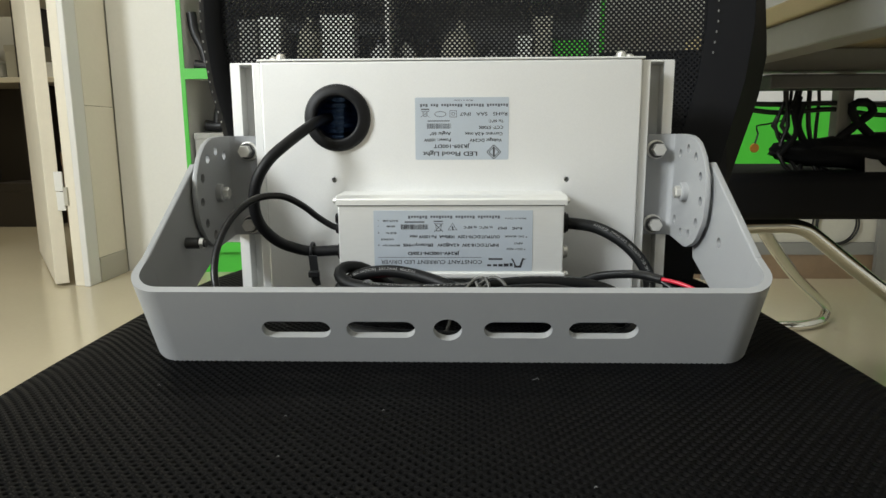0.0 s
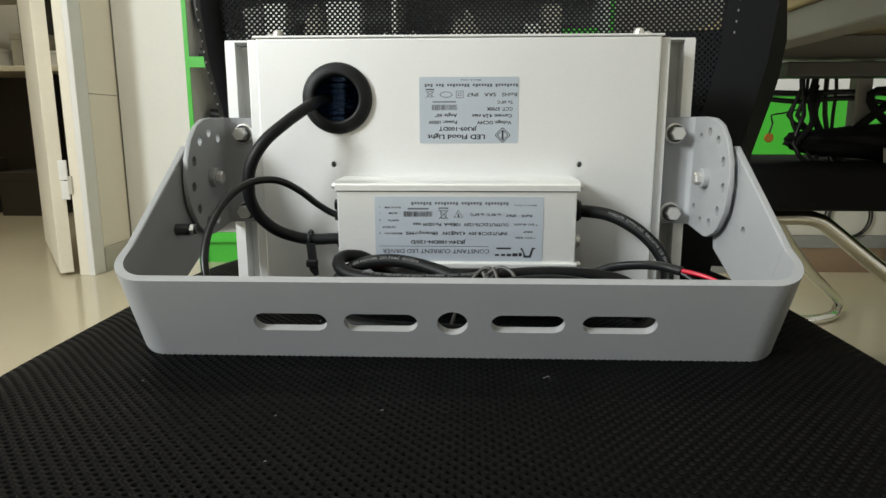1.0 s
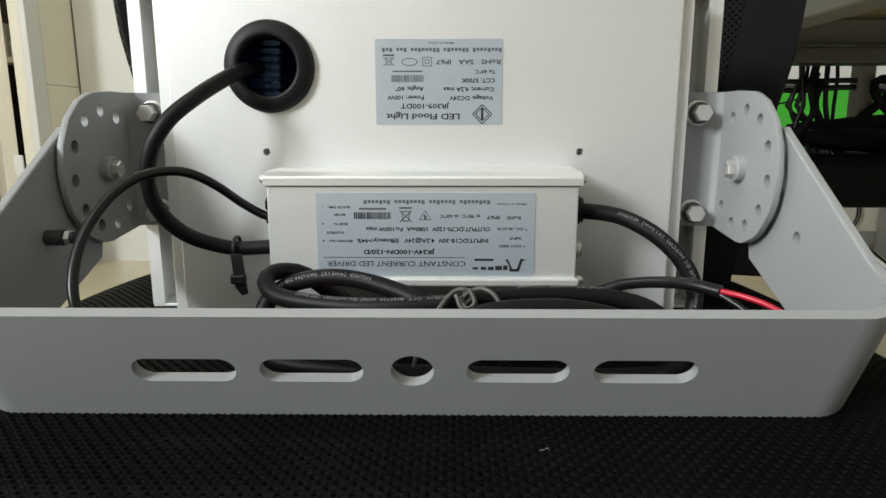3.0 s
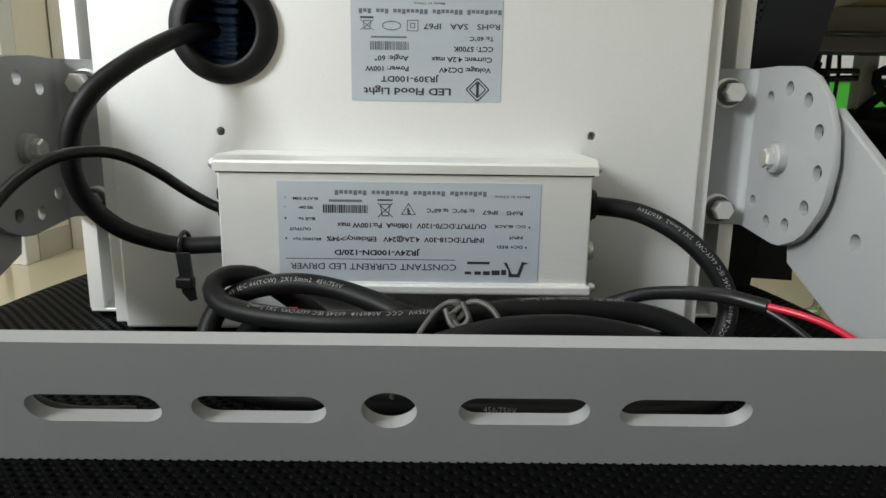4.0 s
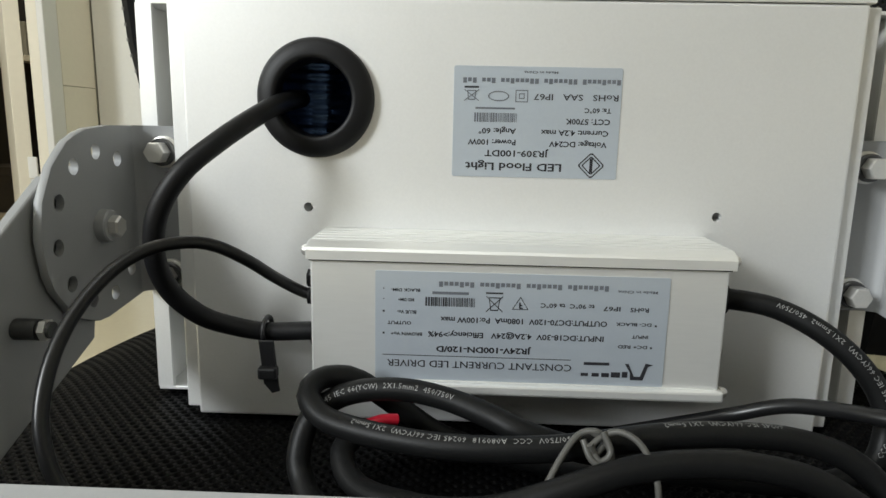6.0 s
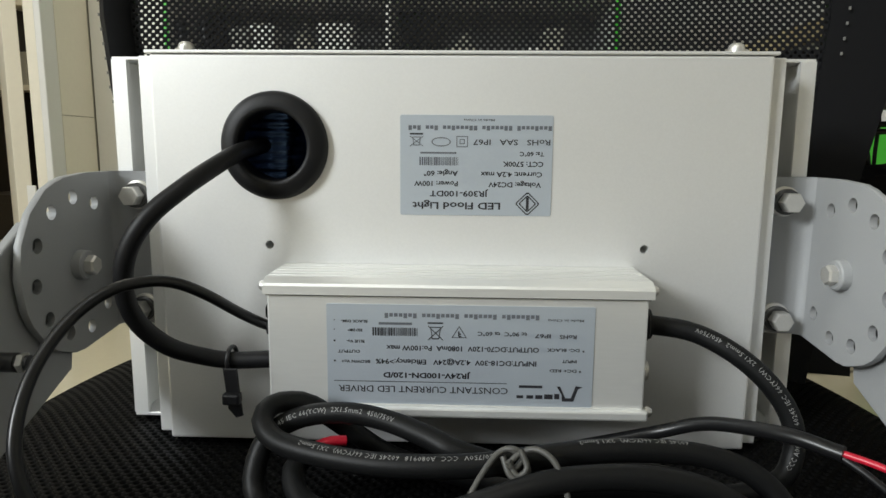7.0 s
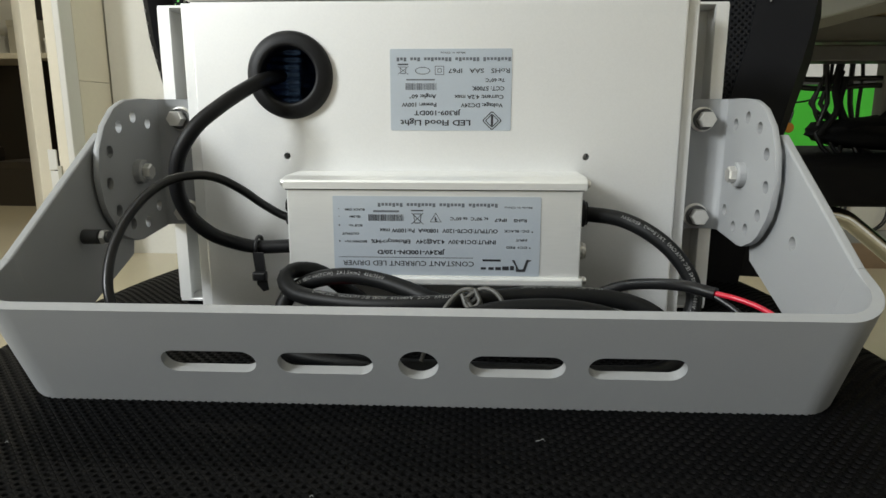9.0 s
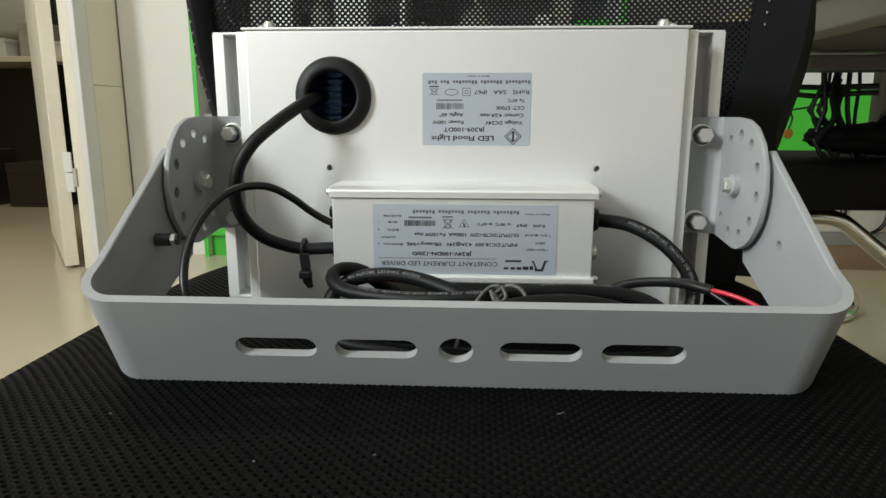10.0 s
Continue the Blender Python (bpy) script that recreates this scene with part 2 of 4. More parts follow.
floor = plain("floor", box(-5, 5, -3.5, 7, -0.1, 0.0), M_FLOOR, "glossy cream floor with soft reflections", "floor")
plain("ceiling", box(-5, 5, -3.5, 7, 2.75, 2.85), M_WALL, "plain white ceiling", "ceiling")
# unseen south wall, grey so that less fill light reaches the lamp front
plain("wall_south", box(-3.0, 3.2, -3.62, -3.5, 0, 2.75), M_FILLCUT, "unseen grey wall that cuts the fill light", "wall")
# unseen east wall, kept white to bounce light onto faces turned east
plain("wall_east", box(3.2, 3.32, -3.62, 5.2, 0, 2.75), M_WALL, "plain white wall", "wall")
plain("wall_north", box(-4.2, 3.32, 5.2, 5.32, 0, 2.75), M_WALL, "plain white wall", "wall")
plain("wall_west", box(-3.0, -2.88, -3.5, -2.42, 0, 2.75), M_WALL, "plain white wall", "wall")
plain("wall_west", box(-3.0, -2.88, -1.38, 2.46, 0, 2.75), M_WALL, "plain white wall", "wall")
plain("wall_west", box(-3.0, -2.88, -2.42, -1.38, 0, 1.66), M_WALL, "plain white wall", "wall")
plain("wall_west", box(-3.0, -2.88, -2.42, -1.38, 2.62, 2.75), M_WALL, "plain white wall", "wall")
plain("wall_store", box(-4.32, -4.2, 2.46, 5.32, 0, 2.75), M_CREAM, "plain cream store room wall", "wall")
plain("wall_door", box(-4.32, -2.52, 2.46, 2.56, 0, 2.75), M_WALL, "white wall beside the doorway", "wall")
plain("wall_door", box(-2.52, -1.50, 2.46, 2.56, 2.06, 2.75), M_WALL, "white wall over the doorway", "wall")
plain("wall_door", box(-1.500, -1.4765, 2.7295, 5.2, 0, 2.75), M_CREAM, "cream panelled wall end", "wall")

# doorway: lining, frame and the leaf that stands open into the store room
door = thing("door_1", (-1.5, 2.46, 0), "cream door standing open into the store room", "door", kind="structure")
part("door_lining", box(-1.522, -1.480, 2.452, 2.558, 0, 2.04, 0.003), M_CREAM, door)
part("door_frame", box(-1.4785, -1.4535, 2.440, 2.520, 0, 2.10, 0.004), M_FRAME, door, "white painted door frame")
part("door_frame", box(-2.52, -1.4785, 2.445, 2.560, 2.041, 2.10, 0.004), M_FRAME, door)


def build_leaf():
    m = Matrix.Translation((-1.548, 2.455, 0)) @ Matrix.Rotation(radians(126.5), 4, "Z")
    bm = box(0, 0.90, -0.002, 0.046, 0.012, 2.03, 0.002)
    bmesh.ops.transform(bm, verts=bm.verts, matrix=m)
    leaf = part("door_leaf", bm, M_CREAM, door, "cream laminated door leaf")
    for z in (0.30, 1.75):
        for k, (x0, x1, h0, h1) in enumerate(((-1.584, -1.560, 0.085, 0.145), (-1.560, -1.528, 0.075, 0.150), (-1.556, -1.526, 0.0, 0.072), (-1.527, -1.512, 0.02, 0.09))):
            part("hinge", box(x0, x1, 2.4465 - 0.001 * k, 2.4540, z + h0, z + h1, 0.002), (M_SKIRT, M_FRAME, M_FRAME, M_SKIRT)[k], leaf, "metal door hinge")


build_leaf()

# cream wall end with its joint and skirting, then the white pillar
plain("wall_panel", box(-1.4785, -1.4545, 2.5215, 2.729, 0.100, 0.6995, 0.001), M_CREAM, "cream wall panel", "wall")
plain("wall_panel", box(-1.4785, -1.4545, 2.5215, 2.729, 0.7015, 2.74, 0.001), M_CREAM, "cream wall panel", "wall")
plain("baseboard", box(-1.4785, -1.4500, 2.5215, 2.729, 0.0, 0.099, 0.002), M_SKIRT, "grey skirting board", "baseboard")
plain("trim", box(-1.4760, -1.4575, 2.7292, 2.80, 0, 2.75), M_SKIRT, "grey joint beside the pillar", "trim")
plain("wall_pillar", box(-1.4505, -1.1395, 2.735, 3.10, 0, 2.75), M_WALL, "plain white pillar", "wall")

# store room: shelf board with boxes over a dark recess with low furniture
store = thing("store_shelf", (-3.2, 4.7, 0), "cream shelf board on dark uprights", "shelf")
part("shelf_board", box(-4.15, -1.60, 4.35, 4.95, 0.930, 0.965, 0.003), M_CREAM, store)
part("shelf_board", box(-4.15, -1.60, 4.35, 4.95, 1.45, 1.485, 0.003), M_CREAM, store)
for x in (-4.10, -2.95, -1.66):
    part("upright", box(x, x + 0.04, 4.37, 4.93, 0, 1.45), M_DARK, store)
part("back_panel", box(-4.15, -1.60, 4.951, 4.975, 0, 1.0), M_DARK, store, "dark brown back panel")


def carton(name, x, y, z, w, d, h, m, label, category="box"):
    t = thing(name, (x, y, z), label, category)
    part("body", box(x - w / 2, x + w / 2, y - d / 2, y + d / 2, z, z + h, 0.004), m, t)
    part("lid", box(x - w / 2 - 0.003, x + w / 2 + 0.003, y - d / 2 - 0.003, y + d / 2 + 0.003, z + h * 0.82, z + h + 0.002, 0.004), m, t)
    return t


carton("storage_box", -3.30, 4.55, 0.965, 0.30, 0.28, 0.12, M_WHITE, "low white box on the store shelf")
carton("storage_box", -2.98, 4.60, 0.965, 0.22, 0.26, 0.22, M_SKIRT, "grey box on the store shelf")
carton("storage_box", -2.70, 4.55, 0.965, 0.24, 0.24, 0.10, M_WHITE, "low white box on the store shelf")
carton("storage_box", -2.38, 4.55, 0.965, 0.22, 0.24, 0.20, M_SKIRT, "grey box on the store shelf")
carton("storage_box", -3.35, 4.20, 0.0, 0.40, 0.35, 0.36, M_DARK, "dark storage crate on the floor")
carton("storage_box", -2.85, 4.25, 0.0, 0.35, 0.30, 0.28, M_DARK, "dark storage crate on the floor")
carton("storage_box", -2.40, 4.25, 0.0, 0.30, 0.30, 0.48, M_BROWN, "brown carton on the floor")


# green-edged shelving behind the chair
def build_shelving():
    t = thing("shelving_unit", (0.0, 2.9, 0), "white shelving unit with bright green edges, half full", "shelf")
    for x in (-1.139, -0.30, 0.55):
        up = part("side_panel", box(x, x + 0.018, 2.690, 3.09, 0, 1.70), M_WHITE, t)
        if x != -0.30:
            part("edge_band", box(x, x + 0.018, 2.684, 2.6895, 0, 1.70), M_GREEN, up, "bright green edge band")
    for x0, x1 in ((-1.1205, -0.3005), (-0.2815, 0.5495)):
        for z in (0.10, 0.43, 0.815, 1.16, 1.55):
            sh = part("shelf", box(x0, x1, 2.692, 3.08, z, z + 0.022), M_WHITE, t)
            part("edge_band", box(x0, x1, 2.680, 2.6915, z - 0.006, z + 0.036), M_GREEN, sh, "bright green edge band")
        part("kickboard", box(x0, x1, 2.72, 2.735, 0, 0.0995), M_GREEN, t, "bright green kickboard")
        part("back_panel", box(x0, x1, 3.081, 3.092, 0.1, 1.70), M_BEAM, t)
    return t


build_shelving()


def bottle(x, y, z, m, label, h=0.20):
    t = thing("bottle", (x, y, z), label, "bottle")
    part("body", spin([(0, 0), (0.035, 0), (0.038, 0.006), (0.038, h * 0.62), (0.030, h * 0.75), (0.014, h * 0.84), (0.014, h * 0.9), (0, h * 0.9)], (x, y, z), (0, 0, 1), 20), m, t, smooth=50)
    part("cap", spin([(0, h * 0.9), (0.016, h * 0.9), (0.016, h), (0, h)], (x, y, z), (0, 0, 1), 16), M_PLASTIC, t, smooth=40)


def tool_case(x, y, z, lean, label):
    """A dark curved hand tool that leans in the shelf."""
    t = thing("hand_tool", (x, y, z), label, "tool")
    part("handle", tube([(x, y, z + 0.012), (x + lean * 0.3, y, z + 0.09), (x + lean, y, z + 0.16), (x + lean * 1.2, y, z + 0.24)], 0.020, 10, 0.02), M_PLASTIC, t, smooth=60)
    part("head", tube([(x - 0.05, y - 0.01, z + 0.03), (x, y, z + 0.025), (x + 0.06, y, z + 0.035)], 0.024, 10, 0.02), M_PLASTIC, t, smooth=60)


tool_case(-1.045, 2.74, 0.837, -0.045, "black hand tool leaning in the shelf")
tool_case(-0.97, 2.80, 0.837, -0.05, "black hand tool leaning in the shelf")
bottle(-1.00, 2.90, 0.837, M_CARTON, "pale grey bottle with a black cap on the shelf", 0.16)
carton("carton", -1.02, 2.80, 0.452, 0.17, 0.20, 0.14, M_CARTON, "pale grey carton on the shelf", "carton")
tool_case(-1.05, 2.82, 0.596, 0.03, "black hand tool lying on a carton")
for x, z, w, h, m, l in ((-0.75, 0.452, 0.26, 0.22, M_CARTON, "pale grey carton on the shelf"), (-0.45, 0.452, 0.20, 0.16, M_DARK, "dark carton on the shelf"), (-0.05, 0.452, 0.30, 0.20, M_CARTON, "pale grey carton on the shelf"), (0.32, 0.452, 0.28, 0.24, M_BROWN, "brown carton on the shelf")):
    carton("carton", x, 2.86, z, w, 0.24, h, m, l, "carton")


def soft_bag(x, y, z, w, h, m, label, seed):
    """A slumped plastic bag with a gathered top."""
    t = thing("plastic_bag", (x, y, z), label, "bag")
    bm = bmesh.new()
    bmesh.ops.create_icosphere(bm, subdivisions=3, radius=1)
    for v in bm.verts:
        n = 1 + 0.30 * noise.noise(v.co * 2.1 + Vector((seed, 0, 0))) + 0.12 * noise.noise(v.co * 6 + Vector((0, seed, 0)))
        top = max(0.0, v.co.z)
        f = n * (1 - 0.55 * top ** 2)
        v.co = Vector((x + 0.5 * w * v.co.x * f, y + 0.09 * v.co.y * f, z + h * max(0.0, 0.42 + 0.5 * v.co.z * n)))
    part("body", bm, m, t, smooth=60)
    part("knot", tube([(x, y, z + h * 0.82), (x + 0.008, y, z + h * 0.92), (x - 0.006, y + 0.004, z + h)], 0.010, 8, 0.01), m, t, smooth=60)


def shelf_row(z, x0, x1, deep, seed):
    """A mixed row of cartons, bottles and bags of different heights with gaps between."""
    rs = random.Random(seed)
    x = x0
    looks = ((M_CARTON, "pale grey"), (M_SKIRT, "grey"), (M_WHITE, "white"), (M_GREEN, "bright green"), (M_DARK, "dark"), (M_WHITE, "white"))
    while x < x1 - 0.06:
        w = rs.uniform(0.05, 0.15)
        m, hue = looks[rs.randrange(6)]
        h = rs.uniform(0.07, 0.27)
        y = 2.83 + rs.uniform(0, deep)
        what = rs.random()
        if what < 0.5:
            carton("carton", x + w / 2, y, z, w, 0.16, h, m, hue + " carton standing on the shelf", "carton")
        elif what < 0.72:
            w = 0.085
            bottle(x + w / 2, y, z, m, hue + " bottle with a black cap on the shelf", max(0.14, h))
        else:
            w += 0.04
            soft_bag(x + w / 2, y, z, w, h, m, hue + " plastic bag slumped on the shelf", seed + x)
        x += w + rs.choice((0.004, 0.01, 0.05))


shelf_row(0.837, -0.92, -0.31, 0.06, 4)
shelf_row(0.837, -0.27, 0.54, 0.06, 9)

# desk with its steel frame and the cables under it
def build_desk():
    t = thing("desk", (1.2, 1.0, 0), "pale wooden desk on a grey steel frame", "desk")
    part("desktop", box(0.455, 2.05, 0.30, 1.36, 0.742, 0.768, 0.003), M_WOOD, t, "pale wooden desktop")
    part("side_beam", box(0.462, 0.512, 0.34, 1.26, 0.700, 0.7415, 0.003), M_BEAM, t)
    part("side_beam", box(1.98, 2.03, 0.34, 1.26, 0.700, 0.7415, 0.003), M_BEAM, t)
    part("rear_beam", box(0.462, 2.03, 1.262, 1.312, 0.700, 0.7415, 0.003), M_BEAM, t)
    part("front_beam", box(0.5125, 1.9795, 0.36, 0.40, 0.704, 0.7415, 0.003), M_BEAM, t)
    part("cable_tray", box(0.56, 1.95, 1.20, 1.2615, 0.664, 0.690, 0.003), M_DARKSTEEL, t, "dark steel cable tray")
    part("cable_spine", box(0.747, 0.777, 1.316, 1.345, 0.52, 0.7405, 0.003), M_BEAM, t, "grey vertical cable spine")
    for x, y in ((1.30, 1.316), (1.93, 1.316), (1.93, 0.36)):
        part("leg", box(x - 0.016, x + 0.016, y, y + 0.035, 0, 0.7405, 0.003), M_BEAM, t)
    return t


build_desk()

rnd = random.Random(11)
for k in range(7):
    x = 0.640 + 0.011 * k + rnd.uniform(-0.006, 0.006)
    y = 1.315 + rnd.uniform(0.0, 0.02)
    pts = [(x, y, 0.70), (x + rnd.uniform(-0.01, 0.01), y, 0.65), (x + rnd.uniform(-0.03, 0.02), y, 0.60), (x + rnd.uniform(-0.01, 0.05), y, 0.545), (x + rnd.uniform(0, 0.08), y - 0.02, 0.50), (x + 0.1, y - 0.03, 0.46)]
    tagged(part("hanging_cable", tube(pts, 0.0035 + 0.001 * (k % 2), 8, 0.02), M_CABLE2, None, smooth=60), "black cable hanging from the desk frame", "cable", "cables under the desk")
for z, sag in ((0.646, 0.004), (0.638, 0.012)):
    pts = [(0.54, 1.33, z), (0.64, 1.33, z - sag), (0.74, 1.325, z - sag * 0.5), (0.86, 1.33, z - sag * 1.5), (1.05, 1.33, z)]
    tagged(part("hanging_cable", tube(pts, 0.005, 8, 0.02), M_CABLE2, None, smooth=60), "black cable strung under the desk", "cable", "cables under the desk")

# bag with looped straps on the second chair
bag = thing("shoulder_bag", (0.85, 1.30, 0.512), "black shoulder bag with looped straps on the chair", "bag")


def build_bag():
    bm = bmesh.new()
    bmesh.ops.create_icosphere(bm, subdivisions=4, radius=1)
    for v in bm.verts:
        n = 1 + 0.22 * noise.noise(v.co * 1.7) + 0.08 * noise.noise(v.co * 5)
        v.co = Vector((0.88 + 0.235 * v.co.x * n, 1.33 + 0.07 * v.co.y * n, 0.549 + 0.037 * v.co.z * n))
    part("body", bm, M_FABRIC, bag, smooth=60)
    part("strap", tube([(0.735, 1.31, 0.56), (0.78, 1.30, 0.605), (0.805, 1.30, 0.628), (0.79, 1.30, 0.645), (0.765, 1.30, 0.638), (0.775, 1.30, 0.61), (0.83, 1.31, 0.565)], 0.008, 8, 0.01), M_FABRIC, bag, smooth=60)
    part("strap", tube([(0.64, 1.31, 0.545), (0.662, 1.30, 0.585), (0.655, 1.30, 0.625), (0.668, 1.31, 0.655)], 0.006, 8, 0.01), M_FABRIC, bag, smooth=60)
    part("strap", tube([(0.69, 1.31, 0.560), (0.665, 1.30, 0.60), (0.672, 1.30, 0.645)], 0.006, 8, 0.01), M_FABRIC, bag, smooth=60)


build_bag()


# second chair: black seat on a bent chrome tube frame
def build_second_chair():
    t = thing("visitor_chair", (0.85, 1.3, 0), "black visitor chair with bent chrome tube frame", "chair")
    part("seat", box(0.42, 1.40, 1.24, 1.62, 0.4205, 0.512, 0.022, 4), M_FABRIC, t, "black padded seat", smooth=50)
    part("frame_tube", tube([(0.44, 1.29, 0.402), (0.54, 1.29, 0.402), (0.62, 1.29, 0.404), (0.660, 1.29, 0.404), (0.691, 1.29, 0.397), (0.721, 1.29, 0.376), (0.781, 1.29, 0.329), (0.863, 1.29, 0.266), (1.00, 1.29, 0.160), (1.18, 1.29, 0.018)], 0.0150, 16, 0.012), M_CHROME, t, "bent chrome tube", smooth=60)
    part("frame_tube", tube([(0.66, 1.44, 0.44), (0.706, 1.50, 0.365), (0.893, 1.72, 0.215), (1.04, 1.88, 0.115), (1.15, 2.01, 0.045), (1.16, 2.02, 0.02), (1.10, 1.94, 0.0160), (1.02, 1.895, 0.0155), (0.94, 1.89, 0.0155), (0.80, 1.89, 0.0155), (0.72, 1.87, 0.0155)], 0.0150, 14, 0.015), M_CHROME, t, "bent chrome tube", smooth=60)


build_second_chair()


def build_paper():
    """A folded sheet of white paper lying crumpled against the bag."""
    t = thing("folded_paper", (0.80, 1.262, 0.512), "crumpled white paper on the black chair seat", "paper")
    bm = bmesh.new()
    n = 10
    rows = []
    for i in range(n + 1):
        row = []
        for j in range(5):
            u, v = i / n, j / 4
            x = 0.776 + 0.050 * u + 0.006 * v
            y = 1.256 + 0.016 * v
            z = 0.5125 + 0.032 * v * (1 - 0.75 * u) + 0.003 * math.sin(9 * u + 4 * v) * v
            row.append(bm.verts.new((x, y, z)))
        rows.append(row)
    for a, b in zip(rows, rows[1:]):
        for j in range(4):
            bm.faces.new((a[j], b[j], b[j + 1], a[j + 1]))
    bmesh.ops.solidify(bm, geom=bm.faces[:], thickness=0.0012)
    part("sheet", bm, M_WHITE, t, smooth=50)


build_paper()

# far side: low partition, bright green with a white top, and clutter at its foot
part_wall = thing("partition", (1.8, 2.62, 0), "low partition with a bright green panel and white top", "partition")
part("panel", box(0.95, 3.15, 2.60, 2.64, 0.38, 0.686, 0.002), M_GREEN, part_wall, "bright green panel")
part("top_panel", box(0.95, 3.15, 2.60, 2.64, 0.700, 0.80, 0.002), M_WHITE, part_wall, "white top panel")
part("rail", box(0.95, 3.15, 2.595, 2.645, 0.686, 0.700), M_DARKSTEEL, part_wall)
part("rail", box(0.95, 3.15, 2.595, 2.645, 0.801, 0.90), M_BEAM, part_wall)
for x in (0.97, 1.65, 3.1):
    part("post", box(x, x + 0.055, 2.575, 2.5955, 0, 0.90), M_BEAM, part_wall)
tag_ob = thing("hanging_tag", (0.62, 1.36, 0.55), "small orange tag on a black cord", "tag")
part("tag", spin([(0, -0.002), (0.0085, -0.002), (0.0095, 0), (0.0085, 0.002), (0, 0.002)], (0.607, 1.354, 0.556), (0, 1, 0), 18), M_ORANGE, tag_ob, "round orange tag", smooth=40)
part("cord", tube([(0.607, 1.354, 0.565), (0.612, 1.354, 0.585), (0.608, 1.354, 0.600), (0.63, 1.354, 0.604), (0.66, 1.35, 0.612)], 0.0018, 8, 0.01), M_CABLE2, tag_ob)
part("lower_panel", box(0.95, 3.15, 2.602, 2.638, 0.150, 0.3795, 0.002), M_SKIRT, part_wall, "pale grey lower panel")
part("rail", box(0.95, 3.15, 2.596, 2.644, 0.100, 0.1495), M_BEAM, part_wall)
# added brown strip: imitates shaded floor and darkens the floor's reflection
part("floor_tint_panel", box(0.95, 3.15, 2.603, 2.637, 0.0, 0.0995), M_BROWN, part_wall, "added brown panel standing for the shaded brown floor")
coil = thing("cable_coil", (1.48, 2.585, 0.14), "black cable coil hanging on the partition", "cable")
for k, rr in enumerate((0.085, 0.078, 0.081)):
    part("turn", tube([(1.48 + 0.004 * k + rr * math.cos(q), 2.588 - 0.006 * k, 0.226 + rr * math.sin(q)) for q in np.linspace(0, 2 * math.pi, 25)], 0.0035, 8, 0.02), M_CABLE2, coil, smooth=60)
for k in range(6):
    x = 1.62 + 0.12 * k
    pts = [(x, 2.45 + 0.02 * k, 0.006), (x + 0.1, 2.40, 0.05 + rnd.uniform(0, 0.06)), (x + 0.2, 2.45, 0.12 + rnd.uniform(0, 0.12)), (x + 0.3, 2.42, 0.04 + rnd.uniform(0, 0.05)), (x + 0.36, 2.35, 0.008)]
    tagged(part("floor_cable", tube(pts, 0.006, 8, 0.03), M_WHITE if k % 2 else M_CABLE2, None, smooth=60), "loose cable looping over the floor", "cable", "cables on the floor")
# added box standing in for a patch of white background
socket = thing("white_patch_box", (1.66, 2.59, 0.45), "added white box for a white patch on the partition", "socket box")
part("body", box(1.60, 1.72, 2.555, 2.599, 0.445, 0.505, 0.006), M_WHITE, socket)
part("cover", box(1.61, 1.71, 2.550, 2.5545, 0.452, 0.498, 0.002), M_WHITE, socket)


# ---- office chair ----
SEAT_Z, SEAT_Y, SEAT_A, SEAT_B, SEAT_N = 0.4645, 0.40, 0.276, 0.36, 3.4


def seat_rho(x, y):
    return (np.abs(x / SEAT_A) ** SEAT_N + np.abs((y - SEAT_Y) / SEAT_B) ** SEAT_N) ** (1 / SEAT_N)


def seat_top(x, y):
    r = np.clip(seat_rho(x, y), 0, 1.2)
    return np.stack([x, y, SEAT_Z - 0.045 * np.clip((r - 0.72) / 0.28, 0, None) ** 2.2], -1)


chair = thing("office_chair", (0.0, 0.36, 0.0), "black mesh office chair with perforated seat and back", "chair")


